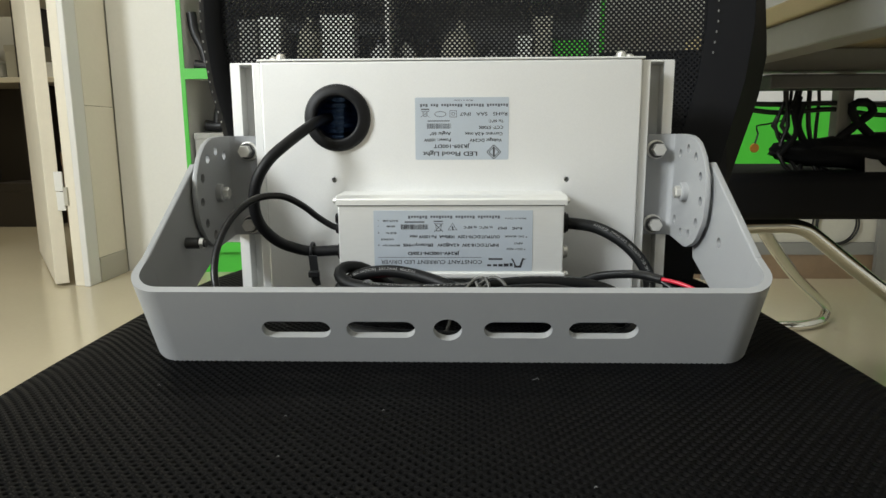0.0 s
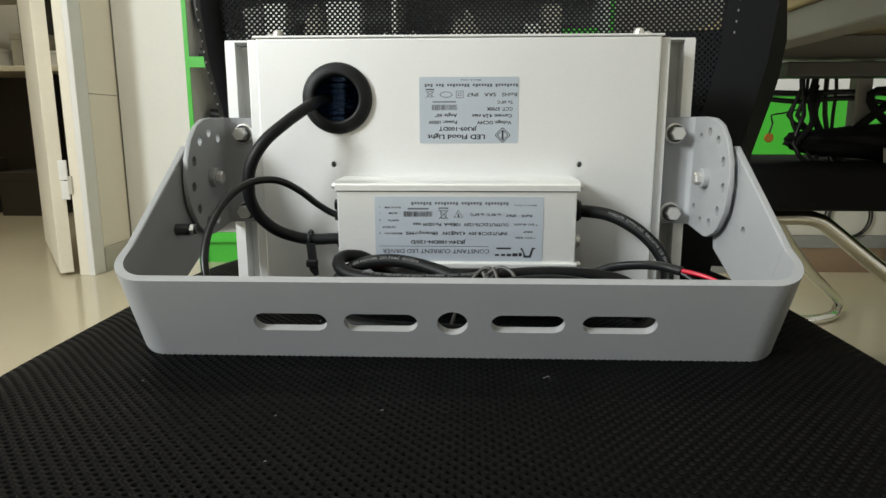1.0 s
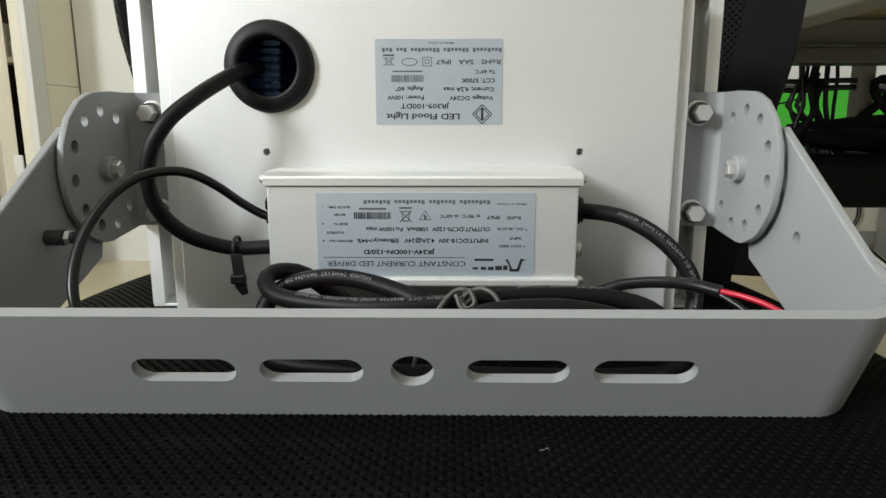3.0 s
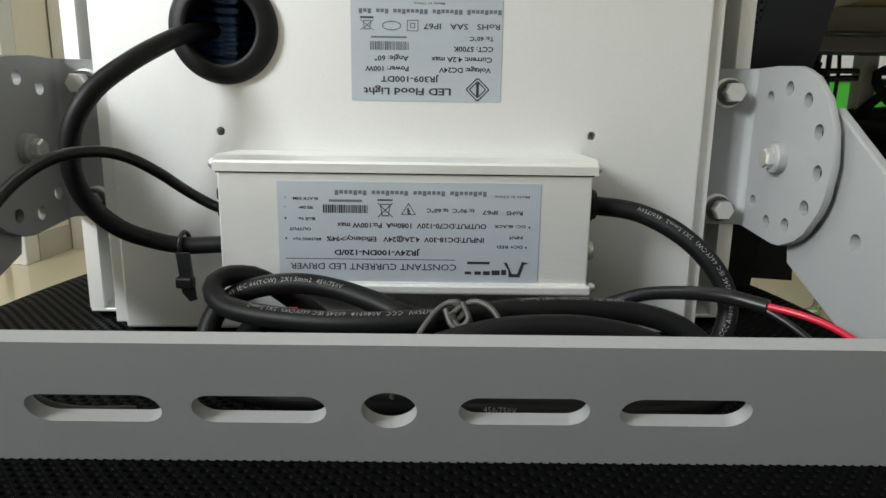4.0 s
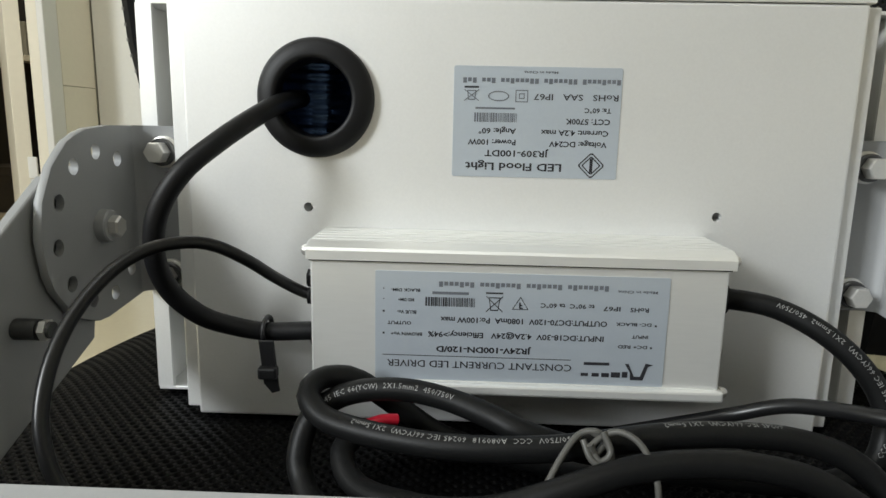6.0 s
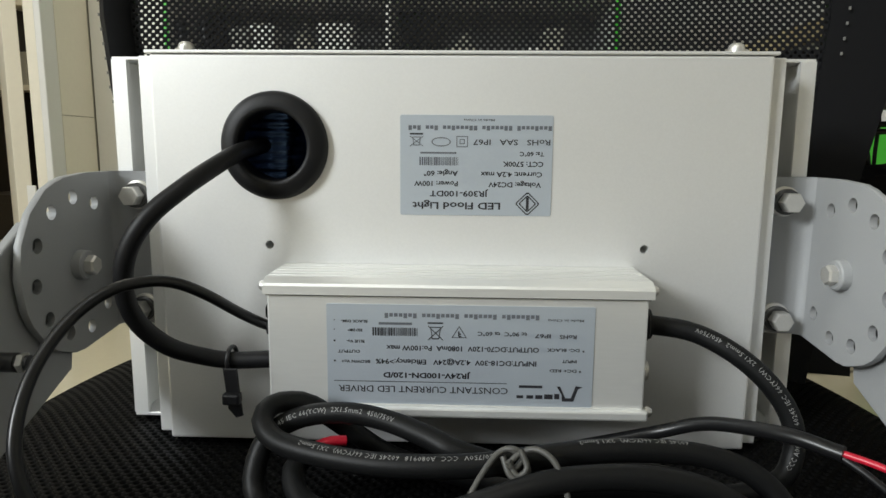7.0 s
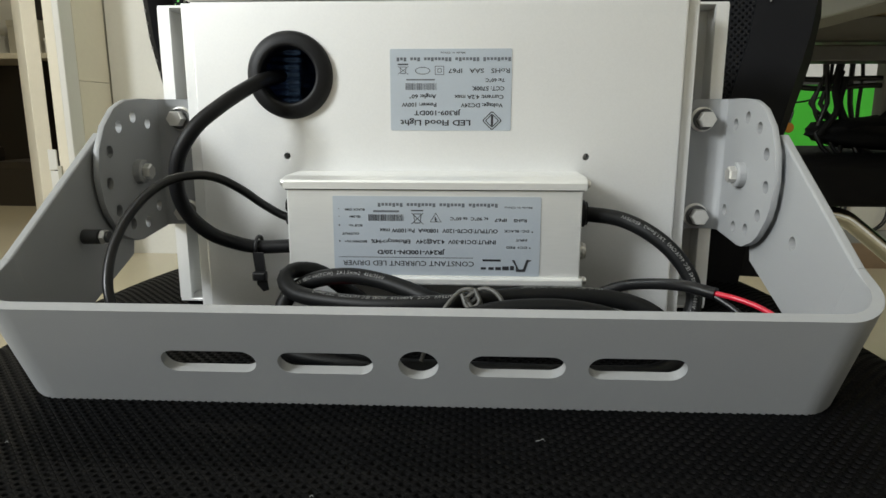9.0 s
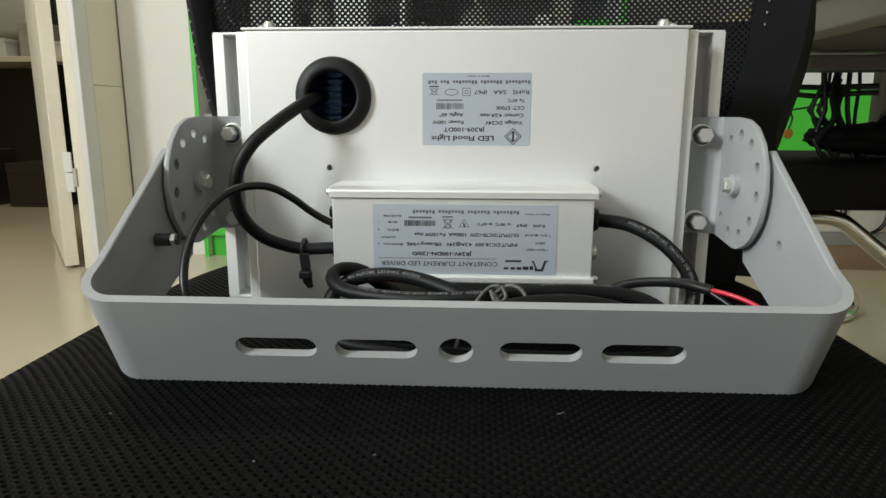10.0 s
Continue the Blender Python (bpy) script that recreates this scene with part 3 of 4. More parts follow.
def build_chair():
    bm = bmesh.new()
    rings = []
    n = 64
    for r, dz in ((0.0, -0.003), (0.3, -0.003), (0.6, -0.003), (0.75, -0.003), (0.85, -0.003), (0.93, -0.003), (0.98, -0.004), (1.0, -0.012), (0.99, -0.03), (0.93, -0.045), (0.5, -0.05), (0.0, -0.05)):
        if r == 0:
            rings.append([bm.verts.new((0, SEAT_Y, SEAT_Z + dz))])
            continue
        ring = []
        for k in range(n):
            a = 2 * math.pi * k / n
            c, s = math.cos(a), math.sin(a)
            f = r / (abs(c) ** SEAT_N + abs(s) ** SEAT_N) ** (1 / SEAT_N)
            x, y = SEAT_A * f * c, SEAT_Y + SEAT_B * f * s
            z = float(seat_top(np.array(x), np.array(y))[2]) + dz if dz > -0.02 else SEAT_Z - 0.045 + dz + 0.03
            ring.append(bm.verts.new((x, y, z)))
        rings.append(ring)
    for a, b in zip(rings, rings[1:]):
        for k in range(n):
            j = (k + 1) % n
            if len(a) == 1:
                bm.faces.new((a[0], b[k], b[j]))
            elif len(b) == 1:
                bm.faces.new((a[k], a[j], b[0]))
            else:
                bm.faces.new((a[k], a[j], b[j], b[k]))
    part("seat_pad", bm, M_FOAM, chair, "black foam seat cushion", smooth=60)
    mesh_fabric("seat_fabric", seat_top, (-0.28, 0.28), (0.03, 0.77), 0.0056, 0.00130, 0.0022, lambda u, v: seat_rho(u, v) < 0.995, M_SEAT, chair, "black perforated mesh seat cover")
    part("seat_shell", prism([(SEAT_A * 0.8 * math.cos(a), SEAT_Y + SEAT_B * 0.8 * math.sin(a)) for a in np.linspace(0, 2 * math.pi, 32, endpoint=False)], "z", 0.375, 0.402, 0.006), M_PLASTIC, chair, smooth=40)
    part("gas_column", spin([(0.0, 0.08), (0.028, 0.08), (0.028, 0.25), (0.02, 0.25), (0.02, 0.375), (0, 0.375)], (0, 0.36, 0), (0, 0, 1)), M_PLASTIC, chair, smooth=40)
    for k in range(5):
        a = 2 * math.pi * k / 5 + 0.3
        c, s = math.cos(a), math.sin(a)
        bm = tube([(0.02 * c, 0.36 + 0.02 * s, 0.10), (0.15 * c, 0.36 + 0.15 * s, 0.095), (0.30 * c, 0.36 + 0.30 * s, 0.07)], 0.018, 10, 0.03)
        leg = part("base_leg", bm, M_PLASTIC, chair, smooth=50)
        part("caster", spin([(0, -0.02), (0.027, -0.02), (0.03, -0.015), (0.03, 0.015), (0.027, 0.02), (0, 0.02)], (0.30 * c, 0.36 + 0.30 * s, 0.03), (-s, c, 0), 20), M_PLASTIC, leg, smooth=40)


BACK_X, BACK_Y = 0.0, 0.582


def back_half(v):
    """Half width of the backrest at height v."""
    return float(np.interp(v, [0.44, 0.50, 0.54, 0.585, 0.63, 0.68, 0.78, 0.90, 1.00], [0.165, 0.175, 0.183, 0.194, 0.206, 0.213, 0.214, 0.200, 0.17]))


def back_surface(x, z):
    return np.stack([x, BACK_Y + 0.12 * (z - 0.62) - 0.55 * (x - BACK_X) ** 2, z], -1)


def build_backrest():
    mesh_fabric("back_fabric", back_surface, (BACK_X - 0.26, BACK_X + 0.26), (0.515, 0.99), 0.0044, 0.00096, 0.0008, lambda u, v: -back_half(v) + 0.010 < u - BACK_X < back_half(v) + 0.006, M_FABRIC, chair, "black see-through mesh backrest")
    # added panel: keeps the lower right mesh dark against the pale background
    bm = bmesh.new()
    cols = []
    for x in np.linspace(0.130, 0.236, 9):
        col = []
        for z in (0.467, 0.53, 0.60, 0.66):
            p = back_surface(np.array(x), np.array(z))
            col.append(bm.verts.new((p[0], p[1] + 0.010, p[2])))
        cols.append(col)
    for c0, c1 in zip(cols, cols[1:]):
        for k in range(3):
            bm.faces.new((c0[k], c0[k + 1], c1[k + 1], c1[k]))
    bmesh.ops.solidify(bm, geom=bm.faces[:], thickness=0.003)
    part("mesh_blocker", bm, M_PLASTIC, chair, "added black panel that hides the background behind the mesh")
    zs = np.linspace(0.462, 1.0, 26)
    # slim rail on one side; on the other the frame sweeps outwards and back as a wing
    for s in (-1, 1):
        bm = bmesh.new()
        rings = []
        for z in zs:
            w = back_half(z)
            e = back_surface(np.array(BACK_X + s * (w - (0.012 if s < 0 else -0.004))), np.array(z))
            x, y = BACK_X + s * (w + (0.008 if s < 0 else 0.026)), float(e[1])
            if s < 0:
                sec = [(x + 0.020, y - 0.003), (x + 0.008, y - 0.007), (x, y + 0.003), (x + 0.003, y + 0.018), (x + 0.014, y + 0.024), (x + 0.022, y + 0.006)]
            else:
                f = float(np.interp(z, [0.44, 0.53, 0.60, 0.68, 0.75, 0.85, 1.0], [0.70, 0.80, 0.94, 1.0, 0.83, 0.6, 0.4]))
                sec = [(x - 0.024, y - 0.001), (x - 0.006, y - 0.004), (x + 0.014, y - 0.006), (x + 0.024 * f, y + 0.030 * f), (x + 0.064 * f, y + 0.125 * f), (x + 0.128 * f, y + 0.225 * f), (x + 0.122 * f, y + 0.235 * f), (x + 0.042 * f, y + 0.130 * f), (x + 0.004, y + 0.030 * f), (x - 0.024, y + 0.006)]
            rings.append([bm.verts.new((p, q, z)) for p, q in sec])
        n = len(rings[0])
        for a, b in zip(rings, rings[1:]):
            for k in range(n):
                bm.faces.new((a[k], a[(k + 1) % n], b[(k + 1) % n], b[k]))
        bm.faces.new(rings[0])
        bm.faces.new(rings[-1])
        part("back_frame", bm, M_FABRIC, chair, "black fabric-covered backrest side frame", smooth=60)
    for s in (-1, 1):
        bm = bmesh.new()
        for k in range(37):
            z = (0.60 if s < 0 else 0.655) + 0.0085 * k
            w = back_half(z)
            x = BACK_X + s * w + (-0.003 if s < 0 else 0.010)
            y = float(back_surface(np.array(BACK_X + s * (w - (0.012 if s < 0 else -0.004))), np.array(z))[1]) - (0.0070 if s < 0 else 0.0045)
            box(x - 0.0004, x + 0.0004, y - 0.0006, y + 0.0006, z, z + 0.0018, bm=bm)
        part("stitching", bm, M_BEAM, chair, "pale stitched seam along the backrest edge")["kind"] = "stuff"
    for z in (0.512, 0.985):
        w = back_half(z) - 0.01
        pts = [tuple(back_surface(np.array(BACK_X + t * w), np.array(z)) + np.array([0, 0.008, 0])) for t in (-1, -0.5, 0, 0.5, 1)]
        part("back_rail", tube(pts, 0.014, 10, 0.02), M_PLASTIC, chair, smooth=60)
    part("back_bracket", tube([(0.0, 0.60, 0.56), (0.0, 0.70, 0.53), (0.0, 0.79, 0.46), (0.0, 0.76, 0.385), (0, 0.45, 0.385)], 0.02, 12, 0.02), M_PLASTIC, chair, smooth=60)


build_chair()
build_backrest()

# ---- flood light ----
lamp = thing("flood_light", (0, 0.40, 0.466), "upside-down silver aluminium flood light with grey bracket", "flood light")
PLATE_Y, Z0, Z1 = 0.443, 0.4665, 0.6395


def build_housing():
    cover = box(-0.1314, 0.1314, PLATE_Y, 0.470, Z0, Z1, 0.0012)
    tool = spin([(0, -0.01), (0.0165, -0.01), (0.0165, 0.025), (0, 0.025)], (-0.0782, PLATE_Y, 0.6012), (0, 1, 0), 40)
    cover = cut(cover, tool)
    for x in (-0.082, 0.082):
        cover = cut(cover, spin([(0, -0.01), (0.0019, -0.01), (0.0019, 0.012), (0, 0.012)], (x, PLATE_Y, 0.558), (0, 1, 0), 16))
    c = part("back_cover", cover, M_ALU, lamp, "white-silver anodised back cover", smooth=12)
    part("top_lip", box(-0.1330, 0.1330, PLATE_Y - 0.0008, 0.4775, Z1 + 0.0002, Z1 + 0.0016, 0.0004), M_ALU, lamp)
    for x in (-0.1185, 0.1185, -0.1285, 0.1285):
        part("top_screw", spin([(0, 0.0046), (0.0018, 0.0046), (0.003, 0.0038), (0.0036, 0.002), (0.0036, 0.0), (0, 0)], (x, 0.452 if abs(x) < 0.12 else 0.470, Z1 + 0.0016), (0, 0, 1), 20), M_STEEL, lamp, smooth=50)
    for s in (1, -1):
        part("cover_flange", sided(box(0.1326, 0.1384, 0.4480, 0.4700, Z0 + 0.001, Z1 - 0.0002, 0.0006), s), M_ALU, lamp, "pale flange beside the back cover")
    part("front_body", box(-0.1375, 0.1375, 0.4705, 0.530, Z0 + 0.002, Z1 - 0.001, 0.002), M_ALU2, lamp)
    for s in (1, -1):
        # open channel along each side: floor, outer flange with a turned lip
        outline = [(0.1378, 0.500), (0.1600, 0.500), (0.1600, 0.4680), (0.1535, 0.4680), (0.1535, 0.4700), (0.1565, 0.4700), (0.1565, 0.4900), (0.1395, 0.4900), (0.1395, 0.4690), (0.1378, 0.4690)]
        part("side_channel", sided(prism(outline, "z", Z0 + 0.002, Z1, 0), s), M_ALU2, lamp, "open aluminium side channel")
        part("channel_lip", sided(box(0.1533, 0.1602, 0.4665, 0.4679, Z0 + 0.002, Z1 + 0.0005), s), M_ALU, lamp)
        part("end_plate", sided(box(0.1392, 0.1603, 0.4672, 0.5003, Z1 + 0.0003, Z1 + 0.0018, 0.0004), s), M_ALU, lamp)
        part("end_plate", sided(box(0.1392, 0.1603, 0.4672, 0.5003, Z0, Z0 + 0.0018, 0.0004), s), M_ALU, lamp)
    gx, gz = -0.0782, 0.6012
    g = spin([(0.0150, 0.016), (0.0147, 0.000), (0.0147, -0.0036), (0.0149, -0.0046), (0.0155, -0.0053), (0.0168, -0.0054), (0.0190, -0.0048), (0.0211, -0.0040), (0.0224, -0.0030), (0.0230, -0.0014), (0.0232, 0.0002), (0.0164, 0.0002)], (gx, PLATE_Y - 0.0002, gz), (0, 1, 0), 64)
    grom = part("grommet", g, M_RUBBER, lamp, "black rubber cable grommet", smooth=60)
    # glossy ribbed trough at the bottom of the cable entry
    # ribs and blue tint imitate the striped blue reflection of the window
    bm = bmesh.new()
    n, rad = 56, 0.0149
    grid = {}
    for i in range(n + 1):
        for j in range(n + 1):
            u, v = 2 * i / n - 1, 2 * j / n - 1
            x, z = u * math.sqrt(1 - v * v / 2) * rad, v * math.sqrt(1 - u * u / 2) * rad
            y = 0.0140 - 0.0120 * (x / rad) ** 2 - 0.0008 * (z / rad) ** 2 + 0.00017 * math.cos(2 * math.pi * z / 0.0040)
            grid[i, j] = bm.verts.new((gx + x, PLATE_Y + y, gz + z))
    for i in range(n):
        for j in range(n):
            bm.faces.new((grid[i, j], grid[i + 1, j], grid[i + 1, j + 1], grid[i, j + 1]))
    bmesh.ops.solidify(bm, geom=bm.faces[:], thickness=-0.0008)
    part("gland", bm, M_BLUEGLINT, grom, "dark glossy cable entry, ribbed and tinted for a blue striped reflection", smooth=60)


def hex_bolt(c, d, parent, r=0.0042, head=0.0062, washer=0.0068):
    """A hex-headed bolt with washer and spring washer; c on the surface, d outwards."""
    d = Vector(d).normalized()
    c = Vector(c)
    w = part("washer", spin([(0, 0), (washer, 0), (washer, 0.0016), (washer - 0.001, 0.0022), (0, 0.0022)], c, d, 28), M_STEEL, parent, "steel washer", smooth=40)
    # dark steel doubles as the shaded ring between washer and bolt head
    part("spring_washer", spin([(0, 0.0022), (0.0056, 0.0022), (0.0059, 0.0027), (0.0059, 0.0042), (0.0054, 0.0047), (0, 0.0047)], c, d, 24), M_DARKSTEEL, parent, "spring washer, darkened like the shaded gap under the head", smooth=40)
    bm = spin([(0, 0), (r * 1.10, 0), (r * 1.12, 0.0006), (r * 1.12, head - 0.0007), (r * 1.03, head), (0, head)], c + d * 0.0050, d, 6)
    part("bolt", bm, M_STEEL, parent, "steel hex bolt head", smooth=20)
    return w


PIV_Y, PIV_Z = 0.4315, 0.550


def build_brackets():
    for s in (1, -1):
        # L-shaped side bracket with a ring of holes round the pivot
        out = [(0.4655, 0.589)]
        for k in range(19):
            a = radians(90 + 180 * k / 18)
            out.append((PIV_Y + 0.038 * math.cos(a), PIV_Z + 0.0005 + 0.038 * math.sin(a)))
        out += [(0.4655, 0.5160)]
        out[1] = (PIV_Y + 0.010, 0.589)
        bm = prism(out, "x", 0.1612, 0.1642, 0.0005, 1)
        tool = bmesh.new()
        for k in range(9):
            a = radians(61 + 31.5 * k)
            r = 0.0031
            me = bpy.data.meshes.new("tmp")
            t = spin([(0, -0.01), (r, -0.01), (r, 0.01), (0, 0.01)], (0.1615, PIV_Y + 0.0292 * math.cos(a), PIV_Z + 0.0292 * math.sin(a)), (1, 0, 0), 18)
            t.to_mesh(me)
            t.free()
            tool.from_mesh(me)
            bpy.data.meshes.remove(me)
        bm = cut(bm, tool)
        br = part("side_bracket", sided(bm, s), M_GREY, lamp, "grey semicircular angle bracket with holes", smooth=30)
        part("bracket_flange", sided(prism([(0.1375, 0.4625), (0.1577, 0.4625), (0.1601, 0.4613), (0.1612, 0.4588), (0.1642, 0.4588), (0.1632, 0.4630), (0.1608, 0.4650), (0.1577, 0.4655), (0.1375, 0.4655)], "z", 0.5160, 0.589, 0.0004, 1), s), M_GREY, br, smooth=50)
        for z in (0.578, 0.524):
            hex_bolt((s * 0.1487, 0.4624, z), (0, -1, 0), br)
        part("pivot_boss", sided(spin([(0, 0), (0.0066, 0), (0.0064, -0.0036), (0.0058, -0.0042), (0, -0.0042)], (0.1614, PIV_Y, PIV_Z), (1, 0, 0), 28), s), M_GREY, br, smooth=40)
        part("pivot_bolt", sided(spin([(0, 0), (0.0043, 0), (0.0043, -0.0030), (0.0037, -0.0038), (0, -0.0038)], (0.1573, PIV_Y, PIV_Z), (1, 0, 0), 6), s), M_STEEL, br, "steel hex pivot bolt", smooth=20)
        part("gasket", sided(spin([(0.010, 0.1644), (0.0240, 0.1644), (0.0240, 0.1662), (0.010, 0.1662)], (0, PIV_Y, PIV_Z), (1, 0, 0), 48, closed=True), s), M_RUBBER, br, "black rubber friction gasket", smooth=40)


# the U-bracket leans: its own frame has x, u along the arms and h up the bar
LEAN = radians(27.1)
BAR_T, BAR_H, BAR_X, BAR_R, BAR_C = 0.0042, 0.0520, 0.1705, 0.0185, 0.0008
TILTED = Matrix(((1, 0, 0, BAR_C), (0, math.cos(LEAN), -math.sin(LEAN), 0.3299), (0, math.sin(LEAN), math.cos(LEAN), 0.4637), (0, 0, 0, 1)))


def tilted(bm):
    bmesh.ops.transform(bm, verts=bm.verts, matrix=TILTED)
    return bm


def build_u_bracket():
    # the bar with its rounded corners and the start of both arms
    def half(off):
        r = BAR_R - off
        pts = [(BAR_X - off, 0.030), (BAR_X - off, BAR_R + 0.0006)]
        for k in range(11):
            a = radians(-90 * k / 10)
            pts.append((BAR_X - BAR_R + r * math.cos(a), BAR_R + r * math.sin(a)))
        return pts + [(BAR_X - BAR_R - 0.0006, off)]

    o, i = half(0), half(BAR_T)
    outline = o + [(-x, y) for x, y in o[::-1]] + [(-x, y) for x, y in i] + i[::-1]
    bm = prism(outline, "z", 0, BAR_H, 0.0009, 2)
    tool = bmesh.new()
    slots = [rounded(a, b, 0.0194, 0.0313, 0.0058, 8) for a, b in ((-0.1020, -0.0640), (-0.0553, -0.0175), (0.0200, 0.0573), (0.0660, 0.1035))]
    slots.append([(0.0003 + 0.0079 * math.cos(2 * math.pi * k / 28), 0.0253 + 0.0079 * math.sin(2 * math.pi * k / 28)) for k in range(28)])
    for s in slots:
        t = prism([(x * 0.985, z) for x, z in s], "y", -0.01, 0.015)
        me = bpy.data.meshes.new("tmp")
        bmesh.ops.recalc_face_normals(t, faces=t.faces)
        t.to_mesh(me)
        t.free()
        tool.from_mesh(me)
        bpy.data.meshes.remove(me)
    bracket = part("u_bracket", tilted(cut(bm, tool)), M_GREY, lamp, "grey powder-coated U-shaped mounting bracket with slots", smooth=15)
    for s in (1, -1):
        # the arm widens towards the pivot and ends in a smaller round behind the side bracket
        pts = [(0.0295, 0), (0.0295, BAR_H), (0.1165, 0.0612), (0.1205, 0.0580)]
        for k in range(17):
            a = radians(105 - 230 * k / 16)
            pts.append((0.1300 + 0.0255 * math.cos(a), 0.0295 + 0.0255 * math.sin(a)))
        pts += [(0.1115, 0.0010), (0.1055, -0.0077)]
        bm = prism(pts, "x", BAR_X - BAR_T, BAR_X, 0.0008, 2)
        bm = cut(bm, spin([(0, -0.02), (0.0033, -0.02), (0.0033, 0.02), (0, 0.02)], (BAR_X, 0.0741, 0.0285), (1, 0, 0), 20))
        part("bracket_arm", tilted(sided(bm, s)), M_GREY, bracket, "tapering grey bracket arm", smooth=15)
    at = (-BAR_X + BAR_T, 0.0741, 0.0285)
    part("lock_bolt", tilted(spin([(0, 0), (0.0036, 0), (0.0036, 0.008), (0.0028, 0.008), (0.0028, 0.0125), (0, 0.0125)], at, (1, 0, 0), 16)), M_DARKSTEEL, bracket, "dark locking bolt", smooth=40)
    part("lock_nut", tilted(spin([(0, 0.0090), (0.0037, 0.0090), (0.0037, 0.0112), (0, 0.0112)], at, (1, 0, 0), 6)), M_STEEL, bracket, "small steel nut", smooth=20)


UPSIDE = Matrix(((-1, 0, 0, 0), (0, 0, -1, 0), (0, -1, 0, 0), (0, 0, 0, 1)))


def lettering(text, x0, x1, zc, y, parent, ink, high=None, bold=0.012, name="lettering"):
    """Upside-down text that spans x0 to x1, centred on height zc, on a face that looks along -y."""
    cu = bpy.data.curves.new("tmp", "FONT")
    cu.body = text
    cu.resolution_u = 2
    cu.offset = bold
    ob = new("tmp", cu)
    me = bpy.data.meshes.new_from_object(ob.evaluated_get(bpy.context.evaluated_depsgraph_get()))
    bpy.data.objects.remove(ob)
    bpy.data.curves.remove(cu)
    co = np.zeros(len(me.vertices) * 3, np.float32)
    me.vertices.foreach_get("co", co)
    co = co.reshape(-1, 3)
    lo, hi = co.min(0), co.max(0)
    sx = (x1 - x0) / (hi[0] - lo[0])
    sy = sx if high is None else high / 0.70
    m = Matrix.Translation(((x0 + x1) / 2, y, zc)) @ UPSIDE @ Matrix.Diagonal((sx, sy, 1, 1)) @ Matrix.Translation((-(lo[0] + hi[0]) / 2, -0.35, 0))
    me.transform(m)
    return part_mesh(name, me, ink, parent)


def bars(spans, zc, h, y, parent, ink, name="print_bar"):
    bm = bmesh.new()
    for a, b in spans:
        v = [bm.verts.new(p) for p in ((a, y, zc - h / 2), (b, y, zc - h / 2), (b, y, zc + h / 2), (a, y, zc + h / 2))]
        bm.faces.new(v)
    return part(name, bm, ink, parent)


def word_bars(words, x0, x1, zc, h, y, parent, ink):
    """Words that stay unlettered: a bar for each letter, tall and short by turns, gaps between words."""
    unit = (x1 - x0) / (sum(words) + 0.9 * (len(words) - 1))
    x = x0
    k = 0
    for n in words:
        for hh in (1.0, 0.72):
            spans = [(x + unit * i + 0.1 * unit, x + unit * (i + 1) - 0.14 * unit) for i in range(n) if (1.0 if (i + k) % 4 == 0 or i == n - 1 else 0.72) == hh]
            if spans:
                bars(spans, zc + h * (1 - hh) / 2, h * hh, y, parent, ink)
        x += unit * (n + 0.9)
        k += 1


def outline_shape(pts, w, y, parent, ink, name="symbol"):
    """A closed line of width w through (x, z) points."""
    bm = bmesh.new()
    cx, cz = sum(p[0] for p in pts) / len(pts), sum(p[1] for p in pts) / len(pts)
    ring = []
    for x, z in pts:
        d = math.hypot(x - cx, z - cz)
        f = (d - w * 1.2) / d
        ring.append((bm.verts.new((x, y, z)), bm.verts.new((cx + (x - cx) * f, y, cz + (z - cz) * f))))
    for (a, b), (c, d) in zip(ring, ring[1:] + ring[:1]):
        bm.faces.new((a, c, d, b))
    return part(name, bm, ink, parent)


def stroke(p, q, w, y, parent, ink, name="symbol"):
    """A straight printed line from p to q, both (x, z)."""
    d = Vector((q[0] - p[0], q[1] - p[1])).normalized() * w / 2
    bm = bmesh.new()
    bm.faces.new([bm.verts.new((x, y, z)) for x, z in ((p[0] - d.y, p[1] + d.x), (q[0] - d.y, q[1] + d.x), (q[0] + d.y, q[1] - d.x), (p[0] + d.y, p[1] - d.x))])
    return part(name, bm, ink, parent)


def barcode(x0, x1, z0, z1, y, parent, ink):
    rnd = random.Random(5)
    spans, x = [], x0
    while x < x1:
        w = rnd.choice((0.00025, 0.0004, 0.0006))
        spans.append((x, min(x + w, x1)))
        x += w + rnd.choice((0.00025, 0.0004))
    return bars(spans, (z0 + z1) / 2, z1 - z0, y, parent, ink, "barcode")


